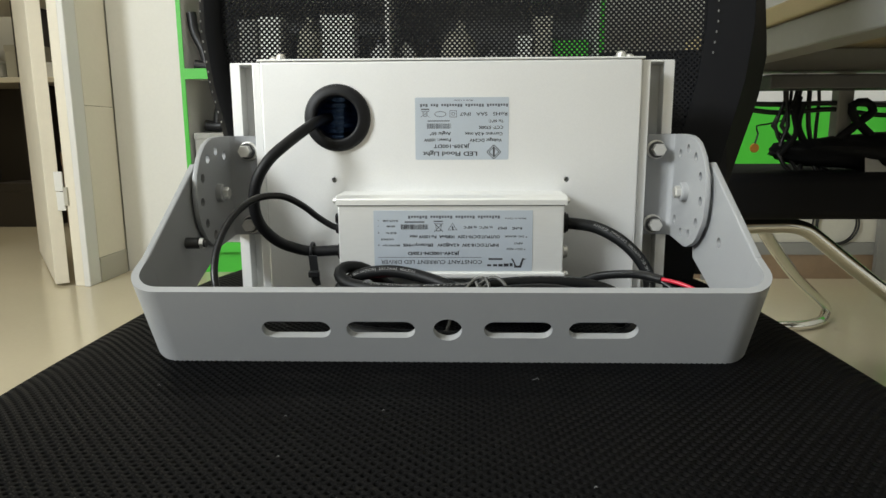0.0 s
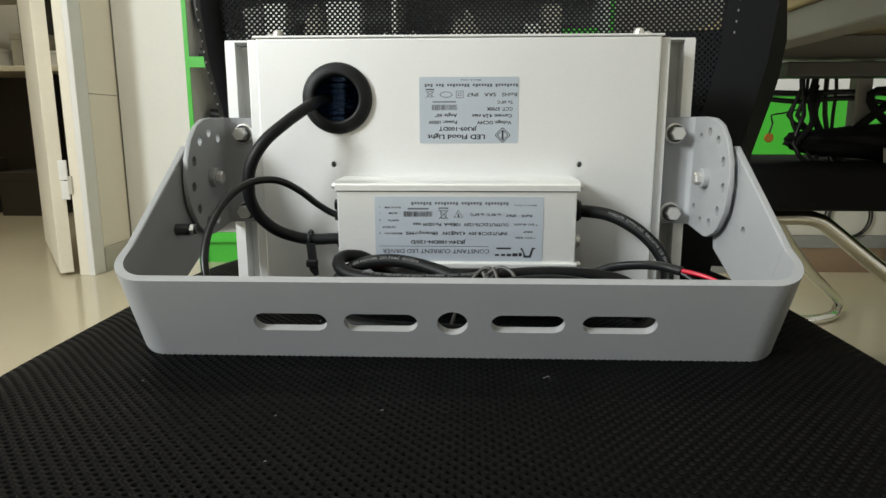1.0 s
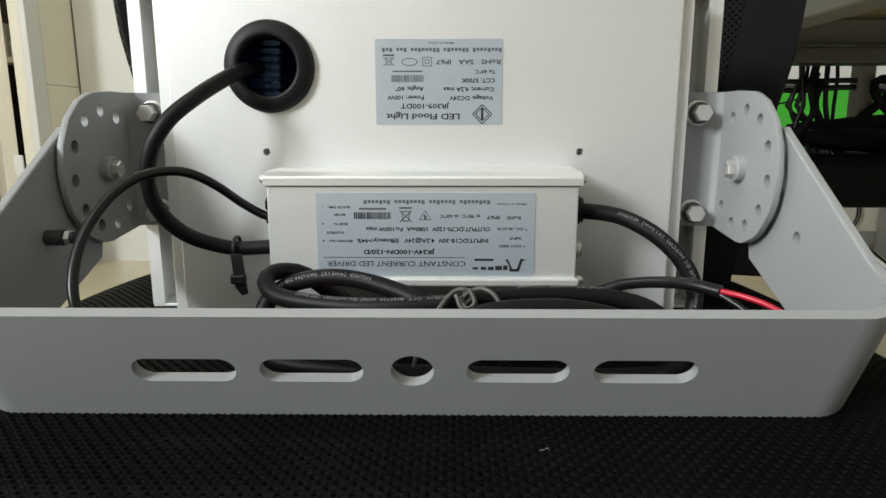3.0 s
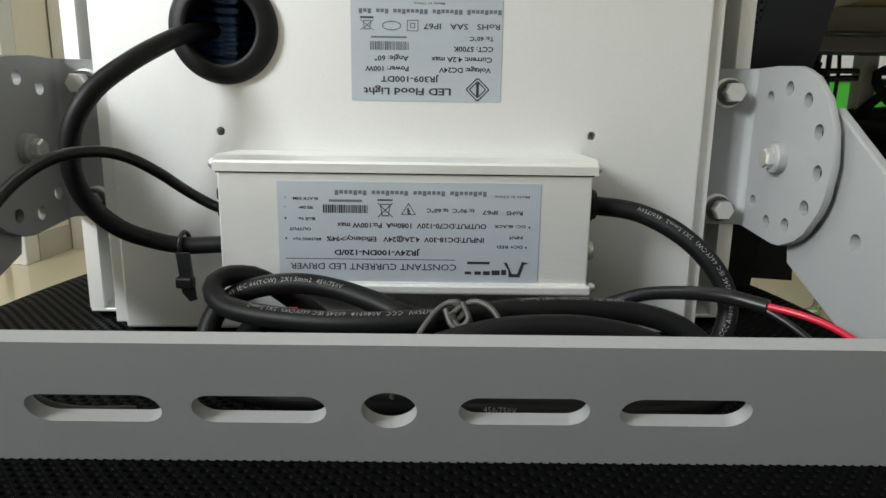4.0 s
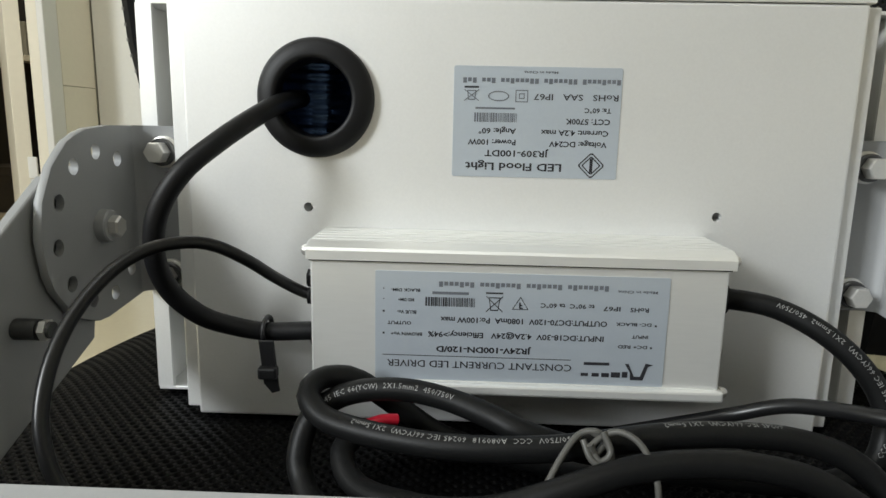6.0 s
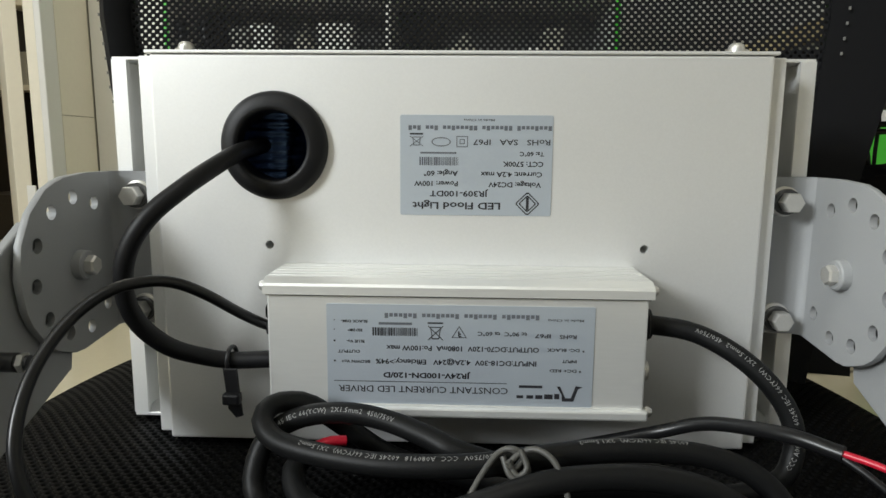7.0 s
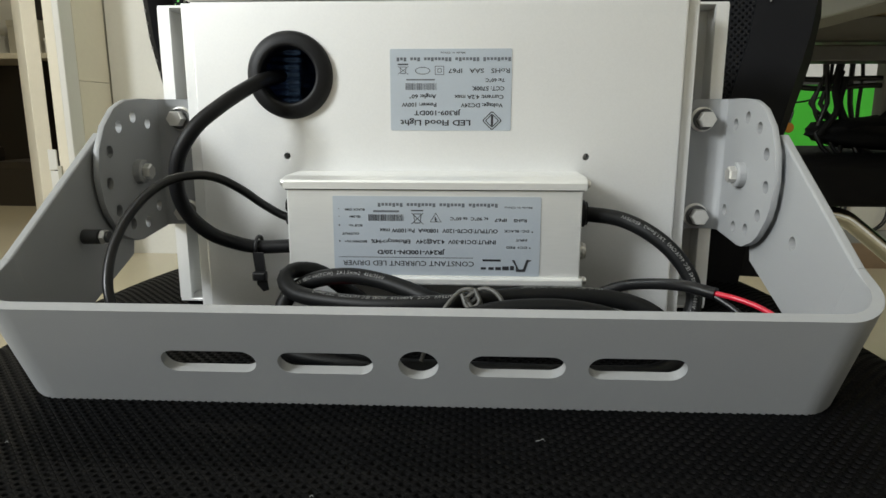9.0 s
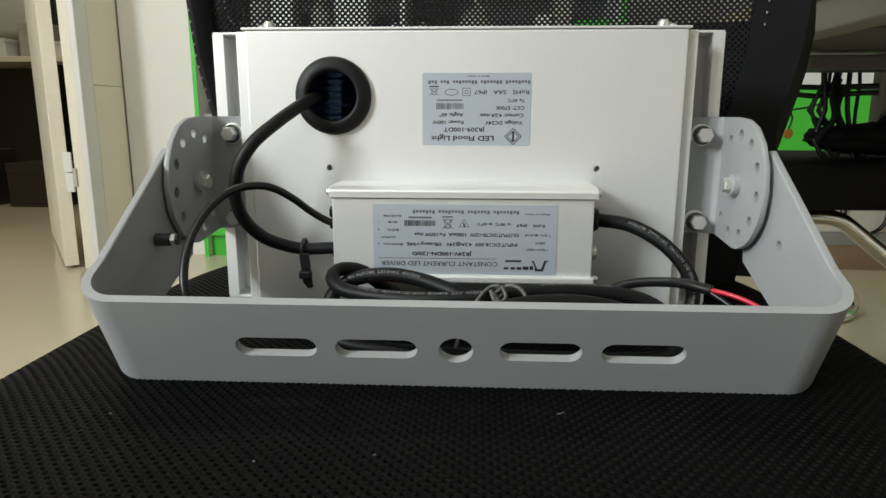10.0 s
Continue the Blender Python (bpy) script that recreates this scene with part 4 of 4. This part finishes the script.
def build_type_label():
    y = PLATE_Y - 0.0003
    lab = part("type_label", prism(rounded(-0.024, 0.041, 0.572, 0.6147, 0.0008, 3), "y", y, PLATE_Y + 0.0002), M_LABEL, lamp, "silver type label with black print")
    yy = y - 0.00012

    def X(p):
        return -0.024 + (p - 95) / 865 * 0.065

    def Z(p):
        return 0.6147 - (p - 45) / 605 * 0.0427

    def line(text, a, b, c, h=0.0021, bold=0.020, ink=M_INK):
        lettering(text, X(a), X(b), Z(c), yy, lab, ink, h, bold)

    line("LED Flood Light", 165, 670, 592, 0.0029, 0.022)
    line("JR309-100DT", 265, 600, 518, 0.0024)
    line("Voltage: DC24V", 600, 900, 461)
    line("Power: 100W", 175, 425, 457)
    line("Current: 4.2A max", 555, 905, 399)
    line("Angle: 60\u00b0", 230, 425, 395)
    line("CCT: 5700K", 680, 910, 336)
    line("Ta: 60\u00b0C", 775, 912, 275, 0.0018)
    line("RoHS   SAA   IP67", 510, 945, 206, 0.0023, 0.01)
    line("Made in China", 455, 630, 75, 0.0009, ink=M_INKGREY)
    word_bars((3, 3, 8, 7, 8), X(140), X(955), Z(122), 0.0020, yy, lab, M_INKGREY)
    bars([(X(210), X(415))], Z(271), 0.0007, yy, lab, M_INKGREY)
    barcode(X(205), X(425), Z(346), Z(296), yy, lab, M_INKGREY)
    for a, b in ((0, 0), (18, 1)):
        outline_shape([(X(415 + a), Z(170 + a)), (X(480 - a), Z(170 + a)), (X(480 - a), Z(236 - a)), (X(415 + a), Z(236 - a))], 0.0004, yy, lab, M_INKGREY)
    outline_shape([(X(328 + 55 * math.cos(k)), Z(205 + 28 * math.sin(k))) for k in np.linspace(0, 6.28, 20)[:-1]], 0.0004, yy, lab, M_INKGREY)
    bars([(X(150), X(225))], Z(158), 0.0007, yy, lab, M_INK)
    outline_shape([(X(165), Z(175)), (X(212), Z(175)), (X(206), Z(228)), (X(170), Z(228))], 0.0004, yy, lab, M_INKGREY)
    stroke((X(150), Z(172)), (X(226), Z(232)), 0.0003, yy - 0.00004, lab, M_INKGREY)
    stroke((X(226), Z(172)), (X(150), Z(232)), 0.0003, yy - 0.00008, lab, M_INKGREY)
    for f in (1.0, 0.72):
        outline_shape([(X(825 + 66 * f * c), Z(575 + 68 * f * s)) for c, s in ((1, 0.08), (0.1, 1), (-0.1, 1), (-1, 0.08), (-1, -0.08), (-0.1, -1), (0.1, -1), (1, -0.08))], 0.0005, yy, lab, M_INK, "mark")
    bars([(X(817), X(833))], Z(575), 0.0055, yy, lab, M_INK, "mark")


DX0, DX1, DY, DZ0, DZ1 = -0.0745, 0.0770, 0.408, 0.4945, 0.5500


def build_driver():
    case = box(DX0 + 0.0008, DX1 - 0.0012, DY + 0.0012, PLATE_Y - 0.0002, DZ0 + 0.004, DZ1 - 0.006, 0.0008)
    drv = part("led_driver", case, M_DRIVER, lamp, "silver aluminium LED driver box with data label", smooth=12)
    # ribbed lid that stands a little proud all round
    out = [(PLATE_Y - 0.0003, DZ1 - 0.0062), (PLATE_Y - 0.0003, DZ1)]
    for y in np.linspace(PLATE_Y - 0.005, DY + 0.008, 5):
        out += [(y + 0.0008, DZ1), (y + 0.0005, DZ1 - 0.0007), (y - 0.0005, DZ1 - 0.0007), (y - 0.0008, DZ1)]
    out += [(DY + 0.0045, DZ1), (DY + 0.0004, DZ1 - 0.0018), (DY - 0.0004, DZ1 - 0.0028), (DY - 0.0004, DZ1 - 0.0062)]
    part("lid", prism(out, "x", DX0 - 0.0006, DX1 + 0.0008, 0.0003, 1), M_DRIVER, drv, "ribbed aluminium lid")
    # near-black strip standing in for the shade under the lid's overhang
    part("lid_gap_shade", box(DX0 + 0.0004, DX1 - 0.0006, DY + 0.0008, PLATE_Y - 0.001, DZ1 - 0.0068, DZ1 - 0.0061), M_GAPSHADE, drv)
    part("bottom_rail", box(DX0 + 0.0004, DX1 + 0.0002, DY - 0.0012, PLATE_Y - 0.0004, DZ0, DZ0 + 0.0042, 0.0010), M_DRIVER, drv, smooth=12)
    for x, d in ((DX0, -1), (DX1, 1)):
        for z in (DZ1 - 0.0035, DZ0 + 0.0025):
            part("case_screw", spin([(0, 0.0026), (0.0014, 0.0026), (0.0021, 0.0016), (0.0022, 0), (0, 0)], (x, DY + 0.0035, z), (d, 0, 0), 14), M_STEEL, drv, smooth=50)
    glands = ((DX0 + 0.001, -1, 0.424, 0.533, 0.0035), (DX0 + 0.001, -1, 0.424, 0.526, 0.0032), (DX0 + 0.001, -1, 0.431, 0.509, 0.0055), (DX1 - 0.001, 1, 0.424, 0.530, 0.0062), (DX1 - 0.001, 1, 0.424, 0.510, 0.0040))
    for k, (x, d, y, z, r) in enumerate(glands):
        part("cable_gland", spin([(0, 0), (r * 1.15, 0), (r * 1.15, 0.003), (r, 0.0036), (r, 0.0045), (0, 0.0045)], (x, y, z), (d, 0, 0), 6 if k == 0 else 20), M_RUBBER if k != 4 else M_STEEL, drv, smooth=30)
    y = DY + 0.0009
    lab = part("driver_label", prism(rounded(-0.0500, 0.0553, 0.4994, 0.5402, 0.0006, 3), "y", y, DY + 0.0016), M_LABEL, drv, "silver data label with black print")
    yy = y - 0.00012

    def X(p):
        return -0.0500 + (p - 55) / 1200 * 0.1053

    def Z(p):
        return 0.5400 - (p - 45) / 450 * 0.0405

    def line(text, a, b, c, h=0.0021, bold=0.020, ink=M_INK):
        lettering(text, X(a), X(b), Z(c), yy, drv, ink, h, bold)

    line("CONSTANT CURRENT LED DRIVER", 105, 875, 428, 0.0026, 0.004)
    bars([(X(85), X(870))], Z(393), 0.00025, yy, drv, M_INK)
    line("JR24V-100DN-120/D", 310, 705, 363, 0.0021, 0.030)
    line("INPUT:DC18-30V  4.2A@24V   Efficiency:>94%", 275, 1000, 301, 0.0020)
    line("OUTPUT:DC70-120V  1080mA  Po:100W max", 325, 1010, 238, 0.0020)
    line("RoHS", 1100, 1175, 176, 0.0016)
    line("IP67", 990, 1060, 174, 0.0016)
    line("tc 90\u00b0C  ta 60\u00b0C", 735, 955, 168, 0.0016)
    line("Made in China", 1045, 1205, 103, 0.0010, ink=M_INKGREY)
    line("BLACK DIM-", 120, 240, 120, 0.0011)
    line("RED DIM+", 150, 215, 160, 0.0011)
    line("BLUE Vo-", 145, 225, 211, 0.0012)
    line("OUTPUT", 105, 205, 257, 0.0012)
    line("BROWN Vo+", 120, 250, 303, 0.0012)
    line("DC- BLACK", 1045, 1190, 236, 0.0012)
    line("INPUT", 1115, 1180, 287, 0.0012)
    line("DC+ RED", 1060, 1180, 330, 0.0012)
    for px, py, w in ((90, 115, 0.0004), (90, 158, 0.0004), (90, 209, 0.0007), (90, 301, 0.0007), (1208, 240, 0.0007), (1196, 332, 0.0007)):
        bars([(X(px) - w / 2, X(px) + w / 2)], Z(py), w, yy, drv, M_INK, "dot")
    word_bars((7, 8, 7, 8), X(315), X(1010), Z(92), 0.0020, yy, drv, M_INKGREY)
    bars([(X(290), X(440))], Z(128), 0.0010, yy, drv, M_INKGREY)
    barcode(X(262), X(465), Z(183), Z(146), yy, drv, M_INK)
    bars([(X(510), X(580))], Z(123), 0.0006, yy, drv, M_INK)
    outline_shape([(X(522), Z(140)), (X(570), Z(140)), (X(562), Z(196)), (X(530), Z(196))], 0.0004, yy, drv, M_INK)
    outline_shape([(X(618), Z(188)), (X(686), Z(188)), (X(652), Z(134))], 0.0004, yy, drv, M_INK)
    stroke((X(512), Z(136)), (X(580), Z(200)), 0.0003, yy - 0.00004, drv, M_INK)
    stroke((X(580), Z(136)), (X(512), Z(200)), 0.0003, yy - 0.00008, drv, M_INK)
    for a, b in (((650, 182), (650, 158)), ((650, 182), (662, 182)), ((650, 171), (660, 171))):
        stroke((X(a[0]), Z(a[1])), (X(b[0]), Z(b[1])), 0.0005, yy, drv, M_INK)
    # maker's mark as plain dark shapes
    bm = prism([(X(1120), Z(470)), (X(1172), Z(470)), (X(1190), Z(412)), (X(1212), Z(404)), (X(1180), Z(398)), (X(1160), Z(455)), (X(1135), Z(455)), (X(1110), Z(402)), (X(1095), Z(402)), (X(1118), Z(440))], "y", yy, yy + 0.0001)
    part("mark", bm, M_INK, drv)
    for a, b, c, h in ((1085, 1108, 448, 0.0022), (1040, 1078, 450, 0.0020), (1000, 1032, 452, 0.0016), (960, 990, 452, 0.0014), (915, 945, 452, 0.0012), (925, 1030, 405, 0.0011)):
        bars([(X(a), X(b))], Z(c), h, yy, drv, M_INK, "mark")


def cable_print(text, path, start, radius, facing, parent, size=0.0018, name="cable_print"):
    """Pale print that follows a cable; path in reading order, start in metres along it."""
    cu = bpy.data.curves.new("tmp", "FONT")
    cu.body = text
    cu.resolution_u = 1
    cu.space_character = 1.08
    ob = new("tmp", cu)
    me = bpy.data.meshes.new_from_object(ob.evaluated_get(bpy.context.evaluated_depsgraph_get()))
    bpy.data.objects.remove(ob)
    bpy.data.curves.remove(cu)
    p = np.array([tuple(q) for q in path])
    run = np.concatenate([[0], np.cumsum(np.linalg.norm(np.diff(p, axis=0), axis=1))])
    tang = np.gradient(p, axis=0)
    co = np.zeros(len(me.vertices) * 3, np.float32)
    me.vertices.foreach_get("co", co)
    co = co.reshape(-1, 3) * size / 0.7
    at = np.clip(start + co[:, 0], 0, run[-1])
    c = np.stack([np.interp(at, run, p[:, k]) for k in range(3)], 1)
    t = np.stack([np.interp(at, run, tang[:, k]) for k in range(3)], 1)
    t /= np.linalg.norm(t, axis=1, keepdims=True)
    n = np.array(facing, float)[None] - t * (t @ np.array(facing, float))[:, None]
    n /= np.linalg.norm(n, axis=1, keepdims=True)
    up = np.cross(n, t)
    phi = (co[:, 1:2] - size / 2) / radius
    out = c + (radius + 0.00015) * (np.cos(phi) * n + np.sin(phi) * up)
    me.vertices.foreach_set("co", out.astype(np.float32).ravel())
    me.update()
    return part_mesh(name, me, M_PRINT, parent)


def build_cables():
    feed = [(-0.0870, 0.457, 0.6015), (-0.0888, 0.447, 0.6003), (-0.0918, 0.436, 0.5982), (-0.0968, 0.425, 0.5935), (-0.1055, 0.412, 0.585), (-0.1165, 0.404, 0.574), (-0.1248, 0.402, 0.560), (-0.1280, 0.4045, 0.544), (-0.1260, 0.4105, 0.530), (-0.1180, 0.418, 0.5185), (-0.1080, 0.426, 0.512), (-0.0965, 0.430, 0.509), (-0.080, 0.431, 0.5095), (-0.071, 0.431, 0.5095)]
    part("lamp_cable", tube(feed, 0.0038, wobble=0.03), M_RUBBER, lamp, "thick black cable from grommet to driver", smooth=60)
    dim = [(-0.071, 0.424, 0.526), (-0.079, 0.424, 0.527), (-0.088, 0.416, 0.5345), (-0.095, 0.406, 0.543), (-0.103, 0.398, 0.5495), (-0.1105, 0.391, 0.552), (-0.1205, 0.3825, 0.5505), (-0.129, 0.373, 0.5435), (-0.1345, 0.362, 0.532), (-0.136, 0.352, 0.5185), (-0.1335, 0.3445, 0.504), (-0.126, 0.342, 0.488), (-0.108, 0.343, 0.474), (-0.085, 0.350, 0.4695)]
    part("dimming_cable", tube(dim, 0.0022), M_CABLE2, lamp, "thin glossy black cable", smooth=60)
    # supply cable: out of the driver, down to the seat, round in an untidy coil
    r_main = 0.0040
    drop = [(0.070, 0.424, 0.530), (0.082, 0.424, 0.5295), (0.098, 0.420, 0.5275), (0.112, 0.412, 0.521), (0.123, 0.405, 0.511), (0.1298, 0.401, 0.499), (0.1300, 0.398, 0.487), (0.1230, 0.395, 0.4765)]
    under = [(0.100, 0.393, 0.4715), (0.060, 0.398, 0.4712), (0.015, 0.402, 0.4712), (-0.020, 0.404, 0.478), (-0.040, 0.402, 0.491), (-0.054, 0.399, 0.502)]
    loop = [(-0.0615, 0.396, 0.5048), (-0.0675, 0.391, 0.5050), (-0.0690, 0.384, 0.5022), (-0.0625, 0.377, 0.4982)]
    front = [(-0.048, 0.370, 0.4970), (-0.027, 0.363, 0.4972), (-0.008, 0.360, 0.498), (0.010, 0.360, 0.499), (0.023, 0.362, 0.500), (0.043, 0.366, 0.5012), (0.063, 0.369, 0.501), (0.084, 0.371, 0.499), (0.100, 0.369, 0.4945), (0.110, 0.365, 0.486)]
    low = [(0.112, 0.360, 0.477), (0.100, 0.352, 0.4715), (0.060, 0.350, 0.4710), (0.015, 0.352, 0.4712), (-0.030, 0.356, 0.4712), (-0.060, 0.366, 0.4715), (-0.070, 0.377, 0.4765)]
    arch = [(-0.0718, 0.382, 0.484), (-0.069, 0.387, 0.493), (-0.062, 0.390, 0.4985), (-0.052, 0.391, 0.5018), (-0.037, 0.389, 0.5035), (-0.022, 0.385, 0.5022), (-0.008, 0.379, 0.4993), (0.004, 0.374, 0.496)]
    tail = [(0.030, 0.378, 0.488), (0.065, 0.383, 0.486), (0.092, 0.380, 0.4815), (0.104, 0.368, 0.4775), (0.1015, 0.357, 0.483), (0.094, 0.352, 0.489), (0.082, 0.353, 0.4955), (0.065, 0.353, 0.4992), (0.049, 0.352, 0.5000), (0.033, 0.350, 0.4992), (0.019, 0.347, 0.4965), (0.007, 0.345, 0.493), (-0.010, 0.346, 0.487), (-0.030, 0.354, 0.482), (-0.050, 0.368, 0.4795), (-0.057, 0.380, 0.4850), (-0.051, 0.387, 0.4900)]
    coil = part("supply_cable", tube(drop + under + loop + front + low + arch + tail, r_main, wobble=0.03), M_CABLE, lamp, "thick dark grey supply cable coiled on the seat", smooth=60)
    cable_print("CCC A080918  60245 IEC 66(YCW)  2X1.5mm2  450/750V", smooth_path(drop)[::-1], 0.006, r_main, (-0.15, -0.9, 0.55), coil)
    cable_print("60245 IEC 66(YCW)  2X1.5mm2  450/750V", smooth_path(arch), 0.014, r_main, (0, -0.75, 0.62), coil)
    cable_print("450/750V  CCC  A080918  60245 IEC 66(YCW)  2X1.5mm2", smooth_path(loop + front)[::-1], 0.100, r_main, (0, -0.45, 0.9), coil)
    cable_print("60245 IEC 66(YCW)  2X1.5mm2", smooth_path(loop + front)[::-1], 0.035, r_main, (0, -0.25, 1), coil)
    cable_print("450/750V", smooth_path(low[1:4])[::-1], 0.015, r_main, (0, -0.9, 0.4), coil)
    part("end_sleeve", tube([(-0.050, 0.388, 0.4908), (-0.045, 0.390, 0.4918), (-0.040, 0.392, 0.4912)], 0.0020, 12), M_RED, coil, "red wire end", smooth=60)
    thin = [(0.040, 0.410, 0.4800), (0.070, 0.410, 0.4865), (0.083, 0.408, 0.4905), (0.098, 0.398, 0.4985), (0.115, 0.376, 0.5045), (0.1275, 0.3630, 0.5040)]
    out = part("sheathed_wire", tube(thin, 0.0027), M_CABLE2, lamp, "thin black sheathed wire with bared ends", smooth=60)
    part("red_wire", tube([(0.1268, 0.3636, 0.5043), (0.134, 0.3565, 0.5038), (0.142, 0.350, 0.5015), (0.150, 0.3435, 0.4965), (0.157, 0.338, 0.489), (0.160, 0.336, 0.480)], 0.0012, 10), M_RED, out, "red insulated wire", smooth=60)
    part("black_wire", tube([(0.1268, 0.3634, 0.5030), (0.132, 0.358, 0.5000), (0.138, 0.352, 0.495), (0.144, 0.347, 0.488), (0.149, 0.343, 0.478)], 0.0013, 10), M_CABLE2, out, "black insulated wire", smooth=60)
    # cable tie with its cut tail
    tie = part("cable_tie", tube([(-0.0965 + 0.0003 * math.sin(a), 0.4305 + 0.0053 * math.sin(a), 0.5095 + 0.0053 * math.cos(a)) for a in np.linspace(0, 2 * math.pi, 17)], 0.0010, 8, 0.002), M_PLASTIC, lamp, "black cable tie with cut tail", smooth=60)
    part("tie_head", box(-0.0985, -0.0910, 0.4215, 0.4265, 0.4915, 0.4965, 0.0010), M_PLASTIC, tie)
    part("tie_tail", prism([(-0.0985, 0.5070), (-0.0925, 0.5070), (-0.0915, 0.4900), (-0.0905, 0.4860), (-0.0935, 0.4850), (-0.0968, 0.4890)], "y", 0.4243, 0.4258, 0.0003, 1), M_PLASTIC, tie)
    # twist tie round the coil, knotted on top
    loops = [[(0.000, 0.344, 0.478), (0.004, 0.346, 0.490), (0.010, 0.352, 0.4995), (0.016, 0.357, 0.5052), (0.021, 0.3565, 0.5065), (0.0235, 0.3570, 0.5035), (0.0205, 0.3540, 0.5010), (0.0185, 0.3535, 0.5040)],
             [(0.037, 0.346, 0.4865), (0.0365, 0.348, 0.4965), (0.033, 0.352, 0.5045), (0.028, 0.355, 0.5072), (0.0235, 0.356, 0.5060), (0.0195, 0.3545, 0.5030), (0.0215, 0.3525, 0.4995), (0.0245, 0.3530, 0.5020), (0.0225, 0.3555, 0.5070)],
             [(0.017, 0.3555, 0.5045), (0.019, 0.3525, 0.5000), (0.0225, 0.3515, 0.4985), (0.0250, 0.3540, 0.5005), (0.0230, 0.3560, 0.5045), (0.0190, 0.3570, 0.5065)]]
    tw = part("twist_tie", tube(loops[0], 0.0010, 8, 0.001), M_TWIST, coil, "grey plastic twist tie knotted round the coil", smooth=60)
    for l in loops[1:]:
        bm = tube(l, 0.0010, 8, 0.001)
        me = bpy.data.meshes.new("twist_strand")
        bm.to_mesh(me)
        bm.free()
        part_mesh("twist_strand", me, M_TWIST, coil, smooth=60)


build_housing()
build_type_label()
build_brackets()
build_u_bracket()
build_driver()
build_cables()


# ---- small imperfections ----
def build_lint():
    rnd = random.Random(3)
    t = thing("lint_fleck", (0.0465, 0.300, 0.4650), "tiny pale lint thread on the black seat", "lint")
    part("thread", tube([(0.0450, 0.3005, 0.4654), (0.0460, 0.2995, 0.4662), (0.0468, 0.3004, 0.4660), (0.0474, 0.2998, 0.4667), (0.0482, 0.3003, 0.4656)], 0.00014, 6, 0.0004), M_PRINT, t)
    for k in range(5):
        x, y = rnd.uniform(-0.15, 0.18), rnd.uniform(0.19, 0.31)
        f = thing("lint_fleck", (x, y, 0.4648), "tiny pale lint fleck on the black seat", "lint")
        part("thread", tube([(x, y, 0.4650), (x + 0.0006, y + 0.0004, 0.4654), (x + 0.0011, y, 0.4651)], 0.00014, 5, 0.0004), M_PRINT, f)


build_lint()
